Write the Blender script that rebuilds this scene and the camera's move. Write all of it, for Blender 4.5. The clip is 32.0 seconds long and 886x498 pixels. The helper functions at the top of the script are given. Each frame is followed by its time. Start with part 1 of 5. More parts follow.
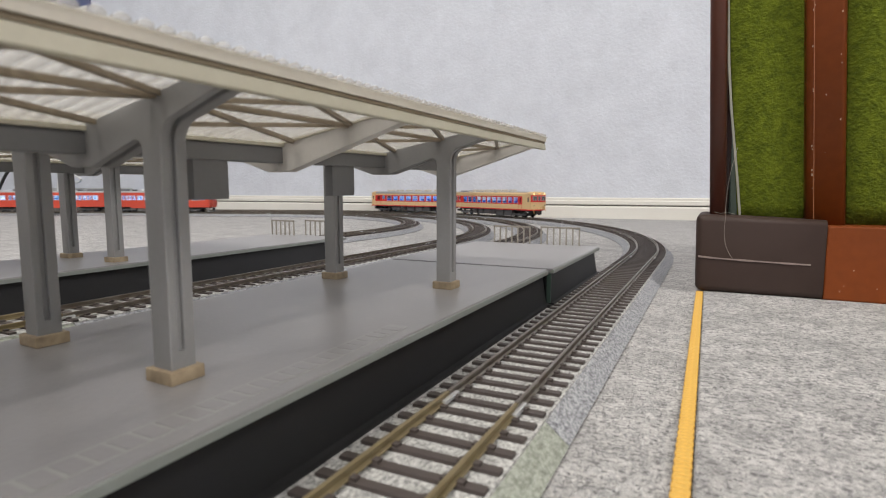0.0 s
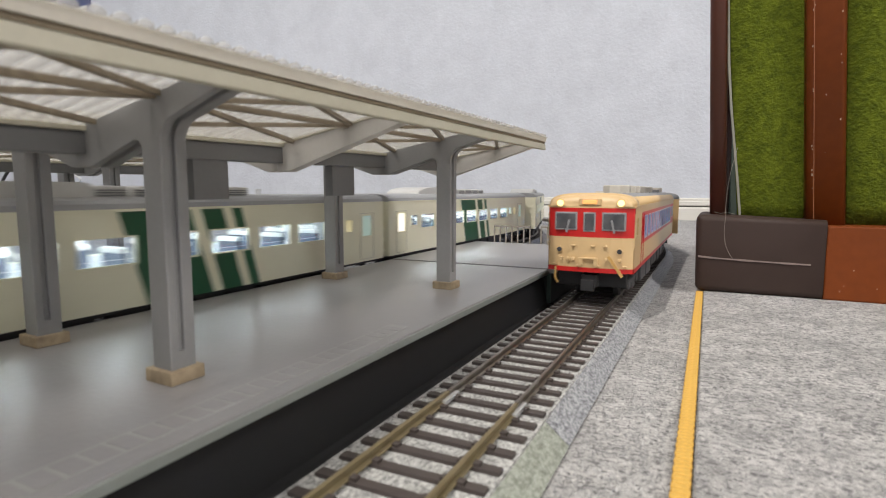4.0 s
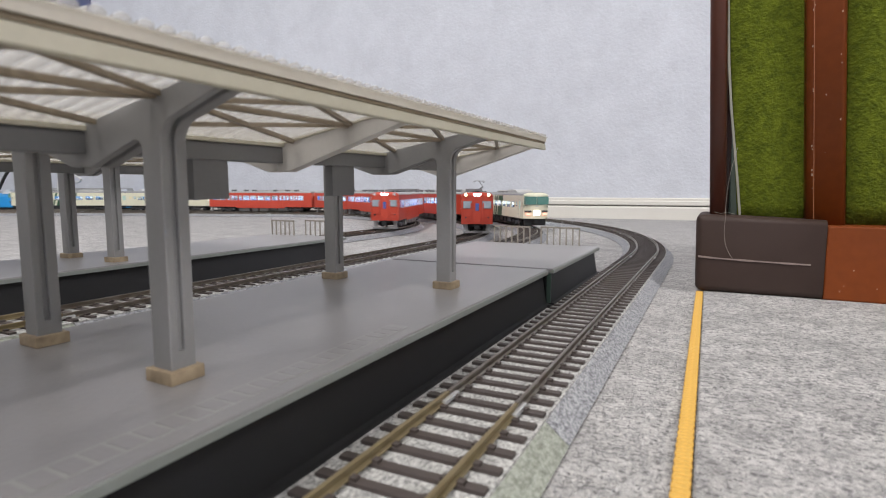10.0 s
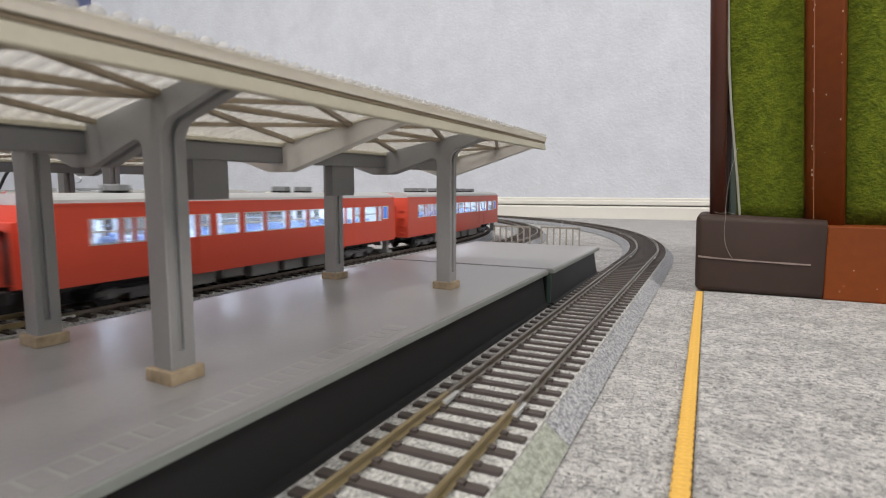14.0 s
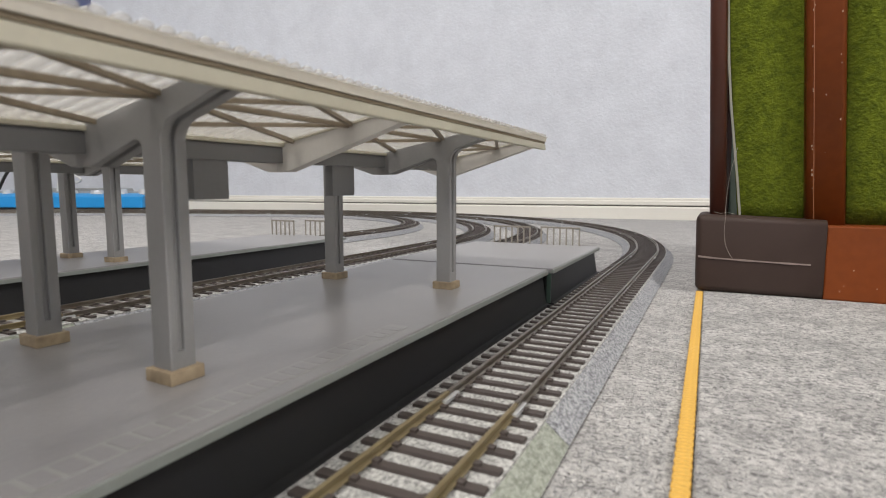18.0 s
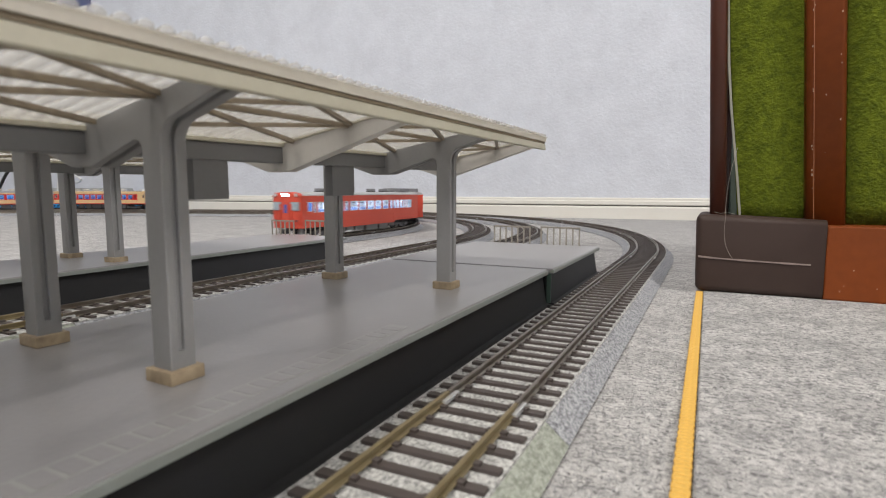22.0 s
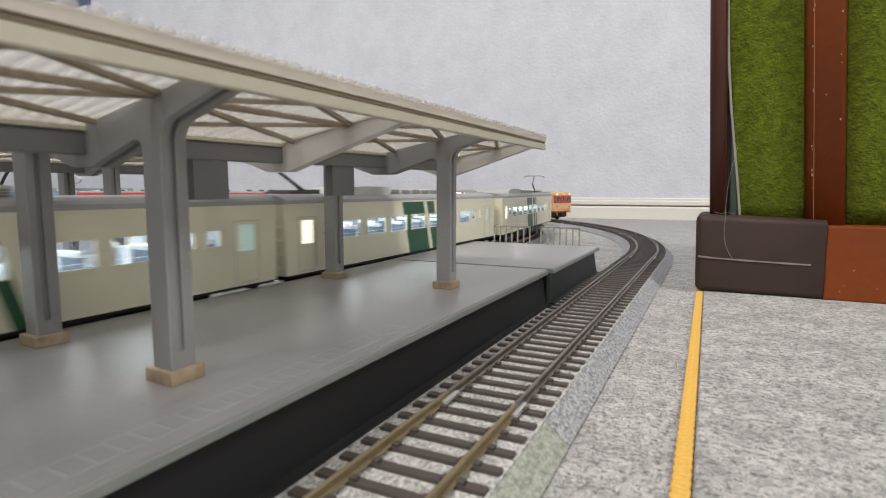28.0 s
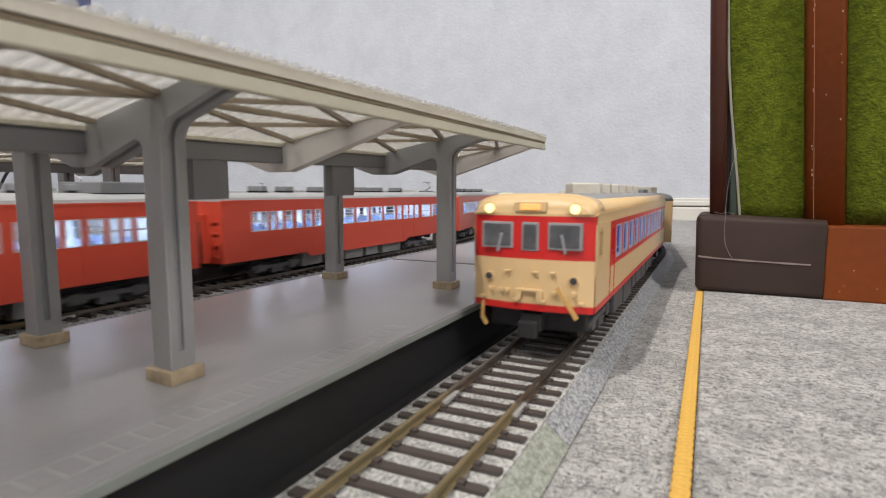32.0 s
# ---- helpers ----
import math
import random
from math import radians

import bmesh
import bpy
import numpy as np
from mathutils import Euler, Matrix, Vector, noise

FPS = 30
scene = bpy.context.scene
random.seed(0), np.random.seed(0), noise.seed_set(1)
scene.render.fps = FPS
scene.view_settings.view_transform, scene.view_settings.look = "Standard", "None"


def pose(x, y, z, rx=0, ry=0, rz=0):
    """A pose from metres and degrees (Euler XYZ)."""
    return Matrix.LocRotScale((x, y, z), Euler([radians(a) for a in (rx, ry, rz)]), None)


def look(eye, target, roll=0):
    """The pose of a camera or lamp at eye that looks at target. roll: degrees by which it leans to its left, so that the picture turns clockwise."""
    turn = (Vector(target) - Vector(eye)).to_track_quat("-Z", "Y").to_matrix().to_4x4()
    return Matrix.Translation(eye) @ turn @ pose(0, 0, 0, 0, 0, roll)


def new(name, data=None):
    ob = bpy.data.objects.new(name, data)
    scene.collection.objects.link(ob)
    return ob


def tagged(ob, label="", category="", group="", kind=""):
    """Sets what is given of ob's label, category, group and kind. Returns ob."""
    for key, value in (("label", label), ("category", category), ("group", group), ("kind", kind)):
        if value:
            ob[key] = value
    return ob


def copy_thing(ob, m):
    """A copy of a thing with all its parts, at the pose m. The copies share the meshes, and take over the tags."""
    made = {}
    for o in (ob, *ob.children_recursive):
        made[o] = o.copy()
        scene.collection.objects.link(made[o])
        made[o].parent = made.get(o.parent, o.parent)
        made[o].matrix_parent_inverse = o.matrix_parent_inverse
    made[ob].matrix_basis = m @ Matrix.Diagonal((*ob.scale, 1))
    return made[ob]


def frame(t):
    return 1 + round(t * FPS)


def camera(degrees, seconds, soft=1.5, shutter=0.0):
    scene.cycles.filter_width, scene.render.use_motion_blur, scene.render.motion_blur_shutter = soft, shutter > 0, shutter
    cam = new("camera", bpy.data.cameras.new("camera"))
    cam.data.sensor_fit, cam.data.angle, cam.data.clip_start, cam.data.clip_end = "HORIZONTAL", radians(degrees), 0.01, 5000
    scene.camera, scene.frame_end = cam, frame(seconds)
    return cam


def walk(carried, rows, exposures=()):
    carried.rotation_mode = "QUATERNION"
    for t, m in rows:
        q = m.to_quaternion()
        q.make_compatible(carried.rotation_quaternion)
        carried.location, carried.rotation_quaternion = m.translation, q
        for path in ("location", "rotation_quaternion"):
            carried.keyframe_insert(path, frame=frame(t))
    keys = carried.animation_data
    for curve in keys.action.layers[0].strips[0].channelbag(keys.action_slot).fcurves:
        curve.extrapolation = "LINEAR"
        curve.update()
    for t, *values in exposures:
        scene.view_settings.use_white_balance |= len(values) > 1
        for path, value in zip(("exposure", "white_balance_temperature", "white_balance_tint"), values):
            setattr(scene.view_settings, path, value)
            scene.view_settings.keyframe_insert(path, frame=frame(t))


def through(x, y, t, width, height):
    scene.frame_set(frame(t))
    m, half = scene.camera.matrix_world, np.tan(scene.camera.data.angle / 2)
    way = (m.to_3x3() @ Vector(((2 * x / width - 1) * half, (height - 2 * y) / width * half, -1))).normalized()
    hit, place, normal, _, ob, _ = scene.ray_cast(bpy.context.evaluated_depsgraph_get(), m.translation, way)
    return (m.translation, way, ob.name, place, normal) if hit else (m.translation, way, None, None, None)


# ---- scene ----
# A floor-level corner of a room with a four-track model railway, built at true size (16.5 mm gauge).
cam = camera(77.9, 32.0, soft=1.05, shutter=0.4)


def camera_pose():
    yaw, pitch, roll = radians(26.16), radians(6.03), 0.10
    eye = Vector((0.0473, 0.0, 0.0570))
    way = Vector((-math.sin(yaw) * math.cos(pitch), math.cos(yaw) * math.cos(pitch), -math.sin(pitch)))
    return look(eye, eye + way, roll)


walk(cam, [(0.0, camera_pose()), (32.0, camera_pose())],
     exposures=[(0.0, 0.0, 6500, 10), (6.0, 0.0, 6500, 10), (6.5, 0.0, 6350, 12), (7.0, 0.0, 6100, 15), (8.2, 0.0, 6050, 15),
                (9.2, 0.0, 6200, 13), (10.0, 0.0, 6300, 12), (11.0, 0.0, 6500, 10), (32.0, 0.0, 6500, 10)])
# a phone's small aperture: close things are a little soft
cam.data.dof.use_dof = True
cam.data.dof.focus_distance = 0.36
cam.data.dof.aperture_fstop = 34.0

# ---------------------------------------------------------------- light
world = bpy.data.worlds.new("room_world")
scene.world = world
world.use_nodes = True
world.node_tree.nodes["Background"].inputs[0].default_value = (0.9, 0.95, 1.0, 1)
world.node_tree.nodes["Background"].inputs[1].default_value = 0.05


def area_lamp(name, eye, target, power, sx, sy, colour):
    data = bpy.data.lights.new(name, "AREA")
    data.shape, data.size, data.size_y, data.energy, data.color = "RECTANGLE", sx, sy, power, colour
    ob = new(name, data)
    ob.matrix_world = look(eye, target)
    return ob


CEILING_Z = 2.40
# First lamp follows the deck's shadow stripes; the other two are unseen added fill.
LAMPS = ((-0.42, -1.25, 50, 0.05), (-0.80, -0.30, 7, 0.36), (1.75, -0.75, 45, 0.90))
for lx, ly, watts, wide in LAMPS:
    area_lamp("ceiling_lamp_light", (lx, ly, CEILING_Z - 0.10), (lx, ly, 0), watts, wide, 0.50, (1.0, 0.945, 0.875))


# ---------------------------------------------------------------- materials
def mat(name, colour, rough=0.6, metal=0.0, spec=0.5, vary=0.12, scale=60.0, bump=0.0, bump_scale=400.0,
        fine=0.08, fine_scale=900.0, tint=None, emit=None, strength=0.0):
    """A surface with variation at two scales and fine relief. Scales are per metre."""
    m = bpy.data.materials.new(name)
    m.use_nodes = True
    nt = m.node_tree
    b = nt.nodes["Principled BSDF"]
    b.inputs["Roughness"].default_value = rough
    b.inputs["Metallic"].default_value = metal
    b.inputs["Specular IOR Level"].default_value = spec
    tc = nt.nodes.new("ShaderNodeTexCoord")
    out = None

    def layer(before, amount, sc, dark):
        n = nt.nodes.new("ShaderNodeTexNoise")
        n.inputs["Scale"].default_value = sc
        n.inputs["Detail"].default_value = 4
        nt.links.new(tc.outputs["Object"], n.inputs["Vector"])
        r = nt.nodes.new("ShaderNodeMapRange")
        r.inputs[1].default_value, r.inputs[2].default_value = 0.3, 0.7
        nt.links.new(n.outputs["Fac"], r.inputs[0])
        mx = nt.nodes.new("ShaderNodeMix")
        mx.data_type = "RGBA"
        mx.inputs[7].default_value = (*dark, 1)
        if before is None:
            mx.inputs[6].default_value = (*colour, 1)
        else:
            nt.links.new(before, mx.inputs[6])
        s = nt.nodes.new("ShaderNodeMath")
        s.operation = "MULTIPLY"
        s.inputs[1].default_value = amount
        nt.links.new(r.outputs[0], s.inputs[0])
        nt.links.new(s.outputs[0], mx.inputs[0])
        return mx.outputs[2]

    dark = tint or tuple(c * 0.45 for c in colour)
    out = layer(out, vary, scale, dark)
    out = layer(out, fine, fine_scale, tuple(c * 0.4 for c in colour))
    nt.links.new(out, b.inputs["Base Color"])
    if bump:
        n = nt.nodes.new("ShaderNodeTexNoise")
        n.inputs["Scale"].default_value = bump_scale
        n.inputs["Detail"].default_value = 3
        nt.links.new(tc.outputs["Object"], n.inputs["Vector"])
        bp = nt.nodes.new("ShaderNodeBump")
        bp.inputs["Strength"].default_value = 1.0
        bp.inputs["Distance"].default_value = bump
        nt.links.new(n.outputs["Fac"], bp.inputs["Height"])
        nt.links.new(bp.outputs[0], b.inputs["Normal"])
    if emit:
        b.inputs["Emission Color"].default_value = (*emit, 1)
        b.inputs["Emission Strength"].default_value = strength
    return m


def glass(name, tint=(0.9, 0.95, 1.0), gloss=0.10):
    m = bpy.data.materials.new(name)
    m.use_nodes = True
    nt = m.node_tree
    nt.nodes.remove(nt.nodes["Principled BSDF"])
    t = nt.nodes.new("ShaderNodeBsdfTransparent")
    t.inputs[0].default_value = (*tint, 1)
    g = nt.nodes.new("ShaderNodeBsdfGlossy")
    g.inputs["Roughness"].default_value = 0.05
    mx = nt.nodes.new("ShaderNodeMixShader")
    mx.inputs[0].default_value = gloss
    nt.links.new(t.outputs[0], mx.inputs[1])
    nt.links.new(g.outputs[0], mx.inputs[2])
    nt.links.new(mx.outputs[0], nt.nodes["Material Output"].inputs[0])
    return m


def banded(name, bands, base, rough=0.38, stripes=None):
    """Painted bodywork: colour by height above the rail, and slanting stripes (colour, list of (start, end), slope)."""
    m = mat(name, base, rough=rough, vary=0.08, scale=40, fine=0.03, fine_scale=700)
    nt = m.node_tree
    b = nt.nodes["Principled BSDF"]
    src = b.inputs["Base Color"].links[0].from_socket
    tc = next(n for n in nt.nodes if n.type == "TEX_COORD")
    sep = nt.nodes.new("ShaderNodeSeparateXYZ")
    nt.links.new(tc.outputs["Object"], sep.inputs[0])

    def between(value, lo, hi):
        a = nt.nodes.new("ShaderNodeMath")
        a.operation = "COMPARE"
        nt.links.new(value, a.inputs[0])
        a.inputs[1].default_value, a.inputs[2].default_value = (lo + hi) / 2, (hi - lo) / 2
        return a.outputs[0]

    def over(fac, colour, src):
        mx = nt.nodes.new("ShaderNodeMix")
        mx.data_type = "RGBA"
        nt.links.new(fac, mx.inputs[0])
        nt.links.new(src, mx.inputs[6])
        mx.inputs[7].default_value = (*colour, 1)
        return mx.outputs[2]

    for lo, hi, colour in bands:
        src = over(between(sep.outputs[2], lo, hi), colour, src)
    if stripes:
        colour, spans, slope = stripes
        k = nt.nodes.new("ShaderNodeMath")
        k.operation = "MULTIPLY_ADD"
        nt.links.new(sep.outputs[2], k.inputs[0])
        k.inputs[1].default_value = slope
        nt.links.new(sep.outputs[1], k.inputs[2])
        for lo, hi in spans:
            src = over(between(k.outputs[0], lo, hi), colour, src)
    nt.links.new(src, b.inputs["Base Color"])
    return m


def speckled(name, light, dark, mid, s1, s2, rough=0.95, bump=0.0006, bump_scale=500.0, stretch=(1, 1, 1), lo=0.38, hi=0.62):
    """Felted or grainy surface of mixed fibres or grains."""
    m = bpy.data.materials.new(name)
    m.use_nodes = True
    nt = m.node_tree
    b = nt.nodes["Principled BSDF"]
    b.inputs["Roughness"].default_value = rough
    b.inputs["Specular IOR Level"].default_value = 0.15
    tc = nt.nodes.new("ShaderNodeTexCoord")
    mp = nt.nodes.new("ShaderNodeMapping")
    mp.inputs["Scale"].default_value = stretch
    nt.links.new(tc.outputs["Object"], mp.inputs[0])
    src = None
    for sc, colour, detail in ((s1, dark, 8), (s2, mid, 4)):
        n = nt.nodes.new("ShaderNodeTexNoise")
        n.inputs["Scale"].default_value = sc
        n.inputs["Detail"].default_value = detail
        n.inputs["Roughness"].default_value = 0.74
        nt.links.new(mp.outputs[0], n.inputs["Vector"])
        r = nt.nodes.new("ShaderNodeMapRange")
        r.inputs[1].default_value, r.inputs[2].default_value = lo, hi
        nt.links.new(n.outputs["Fac"], r.inputs[0])
        mx = nt.nodes.new("ShaderNodeMix")
        mx.data_type = "RGBA"
        nt.links.new(r.outputs[0], mx.inputs[0])
        if src is None:
            mx.inputs[6].default_value = (*light, 1)
        else:
            nt.links.new(src, mx.inputs[6])
            f = nt.nodes.new("ShaderNodeMath")
            f.operation = "MULTIPLY"
            f.inputs[1].default_value = 0.5
            nt.links.new(r.outputs[0], f.inputs[0])
            nt.links.new(f.outputs[0], mx.inputs[0])
        mx.inputs[7].default_value = (*colour, 1)
        src = mx.outputs[2]
    nt.links.new(src, b.inputs["Base Color"])
    n = nt.nodes.new("ShaderNodeTexNoise")
    n.inputs["Scale"].default_value = bump_scale
    n.inputs["Detail"].default_value = 5
    nt.links.new(mp.outputs[0], n.inputs["Vector"])
    bp = nt.nodes.new("ShaderNodeBump")
    bp.inputs["Distance"].default_value = bump
    nt.links.new(n.outputs["Fac"], bp.inputs["Height"])
    nt.links.new(bp.outputs[0], b.inputs["Normal"])
    return m


def felt_carpet(name):
    """Needle-felt of pale, grey and dark fibres, matted in patches a few millimetres wide."""
    m = bpy.data.materials.new(name)
    m.use_nodes = True
    nt = m.node_tree
    b = nt.nodes["Principled BSDF"]
    b.inputs["Roughness"].default_value = 0.95
    b.inputs["Specular IOR Level"].default_value = 0.12
    tc = nt.nodes.new("ShaderNodeTexCoord")

    def noise_of(scale, detail, rough, squash):
        mp = nt.nodes.new("ShaderNodeMapping")
        mp.inputs["Scale"].default_value = squash
        nt.links.new(tc.outputs["Object"], mp.inputs[0])
        n = nt.nodes.new("ShaderNodeTexNoise")
        n.inputs["Scale"].default_value, n.inputs["Detail"].default_value, n.inputs["Roughness"].default_value = scale, detail, rough
        nt.links.new(mp.outputs[0], n.inputs["Vector"])
        return n.outputs["Fac"]

    def blend(src, fac, lo, hi, amount, colour):
        r = nt.nodes.new("ShaderNodeMapRange")
        r.inputs[1].default_value, r.inputs[2].default_value, r.inputs[4].default_value = lo, hi, amount
        nt.links.new(fac, r.inputs[0])
        mx = nt.nodes.new("ShaderNodeMix")
        mx.data_type = "RGBA"
        nt.links.new(r.outputs[0], mx.inputs[0])
        if isinstance(src, tuple):
            mx.inputs[6].default_value = (*src, 1)
        else:
            nt.links.new(src, mx.inputs[6])
        mx.inputs[7].default_value = (*colour, 1)
        return mx.outputs[2]

    src = blend((0.62, 0.61, 0.60), noise_of(210, 7, 0.84, (1, 0.85, 1)), 0.42, 0.60, 0.80, (0.25, 0.247, 0.247))
    src = blend(src, noise_of(700, 5, 0.75, (0.7, 1, 1)), 0.50, 0.60, 0.8, (0.10, 0.10, 0.105))
    src = blend(src, noise_of(1100, 4, 0.7, (1, 0.7, 1)), 0.53, 0.63, 0.75, (0.78, 0.76, 0.735))
    src = blend(src, noise_of(45, 3, 0.6, (1, 1, 1)), 0.45, 0.60, 0.30, (0.20, 0.197, 0.195))
    nt.links.new(src, b.inputs["Base Color"])
    bp = nt.nodes.new("ShaderNodeBump")
    bp.inputs["Distance"].default_value = 0.0009
    nt.links.new(noise_of(900, 5, 0.65, (1, 1, 1)), bp.inputs["Height"])
    nt.links.new(bp.outputs[0], b.inputs["Normal"])
    return m


CARPET = felt_carpet("grey_carpet")
RUG = felt_carpet("grey_rug")
BALLAST = speckled("grey_ballast", (0.50, 0.51, 0.53), (0.13, 0.135, 0.15), (0.27, 0.275, 0.29), 1100, 2400, rough=0.9, bump=0.0005, bump_scale=1500, stretch=(1, 0.6, 1), lo=0.42, hi=0.60)
BALLAST_GREEN = speckled("aged_ballast", (0.42, 0.44, 0.39), (0.19, 0.21, 0.17), (0.30, 0.32, 0.27), 900, 2200, rough=0.85, bump=0.0005, bump_scale=1400, stretch=(1, 0.6, 1), lo=0.42, hi=0.60)
BALLAST_TOP = speckled("pale_ballast", (0.62, 0.62, 0.60), (0.20, 0.20, 0.195), (0.38, 0.38, 0.37), 1300, 2800, rough=0.9, bump=0.0005, bump_scale=1800, stretch=(1, 0.6, 1), lo=0.43, hi=0.58)
WALLPAPER = speckled("wallpaper", (0.70, 0.73, 0.795), (0.615, 0.64, 0.70), (0.66, 0.69, 0.75), 16, 70, rough=0.62, bump=0.0012, bump_scale=170)
CEILING_M = mat("ceiling_paper", (0.80, 0.80, 0.79), 0.9, bump=0.0004, bump_scale=200)
SKIRTING = mat("cream_skirting", (0.80, 0.78, 0.72), 0.4, vary=0.05, scale=20)
SKIRT_GROOVE = mat("skirting_groove", (0.25, 0.24, 0.22), 0.7)
SILVER = mat("window_silver", (0.72, 0.73, 0.74), 0.35, metal=0.6, vary=0.05)
RAIL = mat("nickel_rail", (0.29, 0.265, 0.23), 0.32, metal=0.85, vary=0.5, scale=120, tint=(0.14, 0.09, 0.05))
RAIL_OLD = mat("tarnished_rail", (0.33, 0.27, 0.155), 0.42, metal=0.6, vary=0.5, scale=110, tint=(0.20, 0.15, 0.08))
SLEEPER = mat("sleeper_plastic", (0.075, 0.060, 0.055), 0.55, vary=0.35, scale=300, fine=0.2, tint=(0.045, 0.038, 0.036))
PLATFORM = mat("platform_grey", (0.295, 0.288, 0.291), 0.33, vary=0.18, scale=25, fine=0.06, fine_scale=600, bump=0.00006, bump_scale=900)
PLATFORM_EDGE = mat("platform_edge_grey", (0.27, 0.29, 0.27), 0.4, vary=0.25, scale=90)
JOINT_GREEN = mat("joint_grey_green", (0.045, 0.075, 0.060), 0.5, vary=0.2, scale=200)
PLATFORM_DARK = mat("platform_side_black", (0.013, 0.013, 0.0145), 0.55, vary=0.2, scale=50)
PLATFORM_TILE = mat("platform_tile_grey", (0.355, 0.355, 0.345), 0.4, vary=0.2, scale=200)
BEAM_GREY = mat("beam_warm_grey", (0.74, 0.715, 0.68), 0.45, vary=0.2, scale=70)
# Darker than the other canopy greys: the valley's shade is in the colour.
VALLEY_SHADE = mat("valley_shaded_grey", (0.19, 0.19, 0.195), 0.45, vary=0.15, scale=60)
STEEL_GREY = mat("canopy_grey", (0.285, 0.283, 0.282), 0.42, vary=0.15, scale=60)
BASE_TAN = mat("tan_plinth", (0.46, 0.36, 0.235), 0.6, vary=0.75, scale=260, tint=(0.16, 0.12, 0.08))
# Brown that paints the shaded gap above the canopy's edge beam.
GAP_SHADE = mat("brown_gap_shade", (0.25, 0.20, 0.135), 0.7, vary=0.35, scale=60)
CREAM = mat("cream_canopy", (0.56, 0.53, 0.425), 0.5, vary=0.15, scale=50)
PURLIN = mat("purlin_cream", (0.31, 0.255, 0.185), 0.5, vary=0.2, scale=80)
FENCE_M = mat("fence_pale_grey", (0.30, 0.275, 0.235), 0.6)
YELLOW = mat("yellow_binding", (0.78, 0.47, 0.10), 0.75, vary=0.3, scale=500, fine=0.2, bump=0.0003, bump_scale=900)
YELLOW_DEEP = mat("ochre_tape", (0.50, 0.27, 0.045), 0.8, vary=0.3, scale=500)
BLACK = mat("matt_black", (0.02, 0.02, 0.022), 0.6)
UNDER_GREY = mat("underfloor_grey", (0.085, 0.085, 0.09), 0.6, vary=0.2, scale=200)
UNDER_PALE = mat("underfloor_pale", (0.17, 0.17, 0.165), 0.55, vary=0.25, scale=200)
ROOF_GREY = mat("roof_grey", (0.20, 0.205, 0.215), 0.55, vary=0.1, scale=70)
ROOF_B = mat("roof_mid_grey", (0.33, 0.335, 0.34), 0.5, vary=0.1, scale=70)
ROOF_LIGHT = mat("roof_light_grey", (0.42, 0.43, 0.43), 0.5, vary=0.1, scale=70)
UNIT_PALE = mat("roof_unit_pale", (0.56, 0.56, 0.54), 0.45, vary=0.1, scale=90)
VENT_GREY = mat("roof_vent_grey", (0.20, 0.205, 0.215), 0.5, vary=0.15, scale=200)
AC_GREY = mat("roof_unit_grey", (0.60, 0.555, 0.48), 0.5, vary=0.1, scale=90)
WHITE_P = mat("white_plastic", (0.80, 0.80, 0.78), 0.4, vary=0.04)
SEAT_BLUE = mat("seat_blue", (0.05, 0.12, 0.42), 0.7)
CABIN_BLUE = mat("cabin_wall", (0.40, 0.56, 0.78), 0.6)
CABIN_WHITE = mat("cabin_wall_white", (0.70, 0.72, 0.75), 0.6)
CLEAR = glass("window_glass", (0.92, 0.96, 1.0), 0.07)
GLOW_WHITE = mat("lamp_white", (0.9, 0.9, 0.9), emit=(0.80, 0.88, 1.0), strength=24.0)
GLOW_SOFT = mat("lamp_soft_white", (0.9, 0.9, 0.9), emit=(0.94, 1.0, 0.94), strength=20.0)
SEAT_PALE = mat("seat_grey_blue", (0.22, 0.30, 0.52), 0.7)
SEAT_NAVY = mat("seat_slate", (0.13, 0.16, 0.22), 0.7)
GLOW_BLUE = mat("lamp_blue", (0.3, 0.4, 0.9), emit=(0.08, 0.36, 1.0), strength=26.0)
GLOW_DIM = mat("lamp_dim_blue", (0.3, 0.4, 0.9), emit=(0.08, 0.34, 1.0), strength=10.0)
GLOW_WARM = mat("headlamp_warm", (0.9, 0.8, 0.5), emit=(1.0, 0.70, 0.24), strength=1.5)
GLOW_ROUTE = mat("route_glow", (0.8, 0.4, 0.15), emit=(1.0, 0.45, 0.12), strength=0.7)
GLOW_HOT = mat("headlamp_white", (0.9, 0.9, 0.95), emit=(0.86, 0.80, 1.0), strength=14.0)
GLOW_LAMP = mat("headlamp_yellow", (0.9, 0.8, 0.6), emit=(1.0, 0.80, 0.50), strength=5.0)
# These opaque panes glow themselves, in place of lamplight from inside the car.
DOOR_PANE = mat("pale_green_lit_pane", (0.40, 0.54, 0.46), 0.12, vary=0.3, scale=120, tint=(0.55, 0.64, 0.58), emit=(0.75, 1.0, 0.92), strength=0.22)
DOOR_WARM = mat("warm_lit_pane", (0.62, 0.58, 0.38), 0.15, vary=0.3, scale=120, emit=(1.0, 0.88, 0.50), strength=0.35)
LIT_DOOR = mat("lit_door_pane_warm", (0.85, 0.83, 0.75), 0.4, emit=(1.0, 0.93, 0.76), strength=1.0)
GLOW_TAIL = mat("tail_lamp", (0.9, 0.4, 0.3), emit=(1.0, 0.38, 0.26), strength=2.0)
CREAM_A = (0.71, 0.50, 0.26)
RED_A = (0.60, 0.020, 0.018)
PAINT_A = banded("cream_and_red_paint", [(0.0130, 0.0156, RED_A), (0.0243, 0.0391, RED_A)], CREAM_A)
PAINT_A_PLAIN = mat("cream_paint", CREAM_A, 0.38, vary=0.08, scale=40)
PAINT_A_RED = mat("red_paint", RED_A, 0.38, vary=0.08, scale=40)
CREAM_B = (0.87, 0.85, 0.66)
GREEN_B = (0.012, 0.095, 0.045)
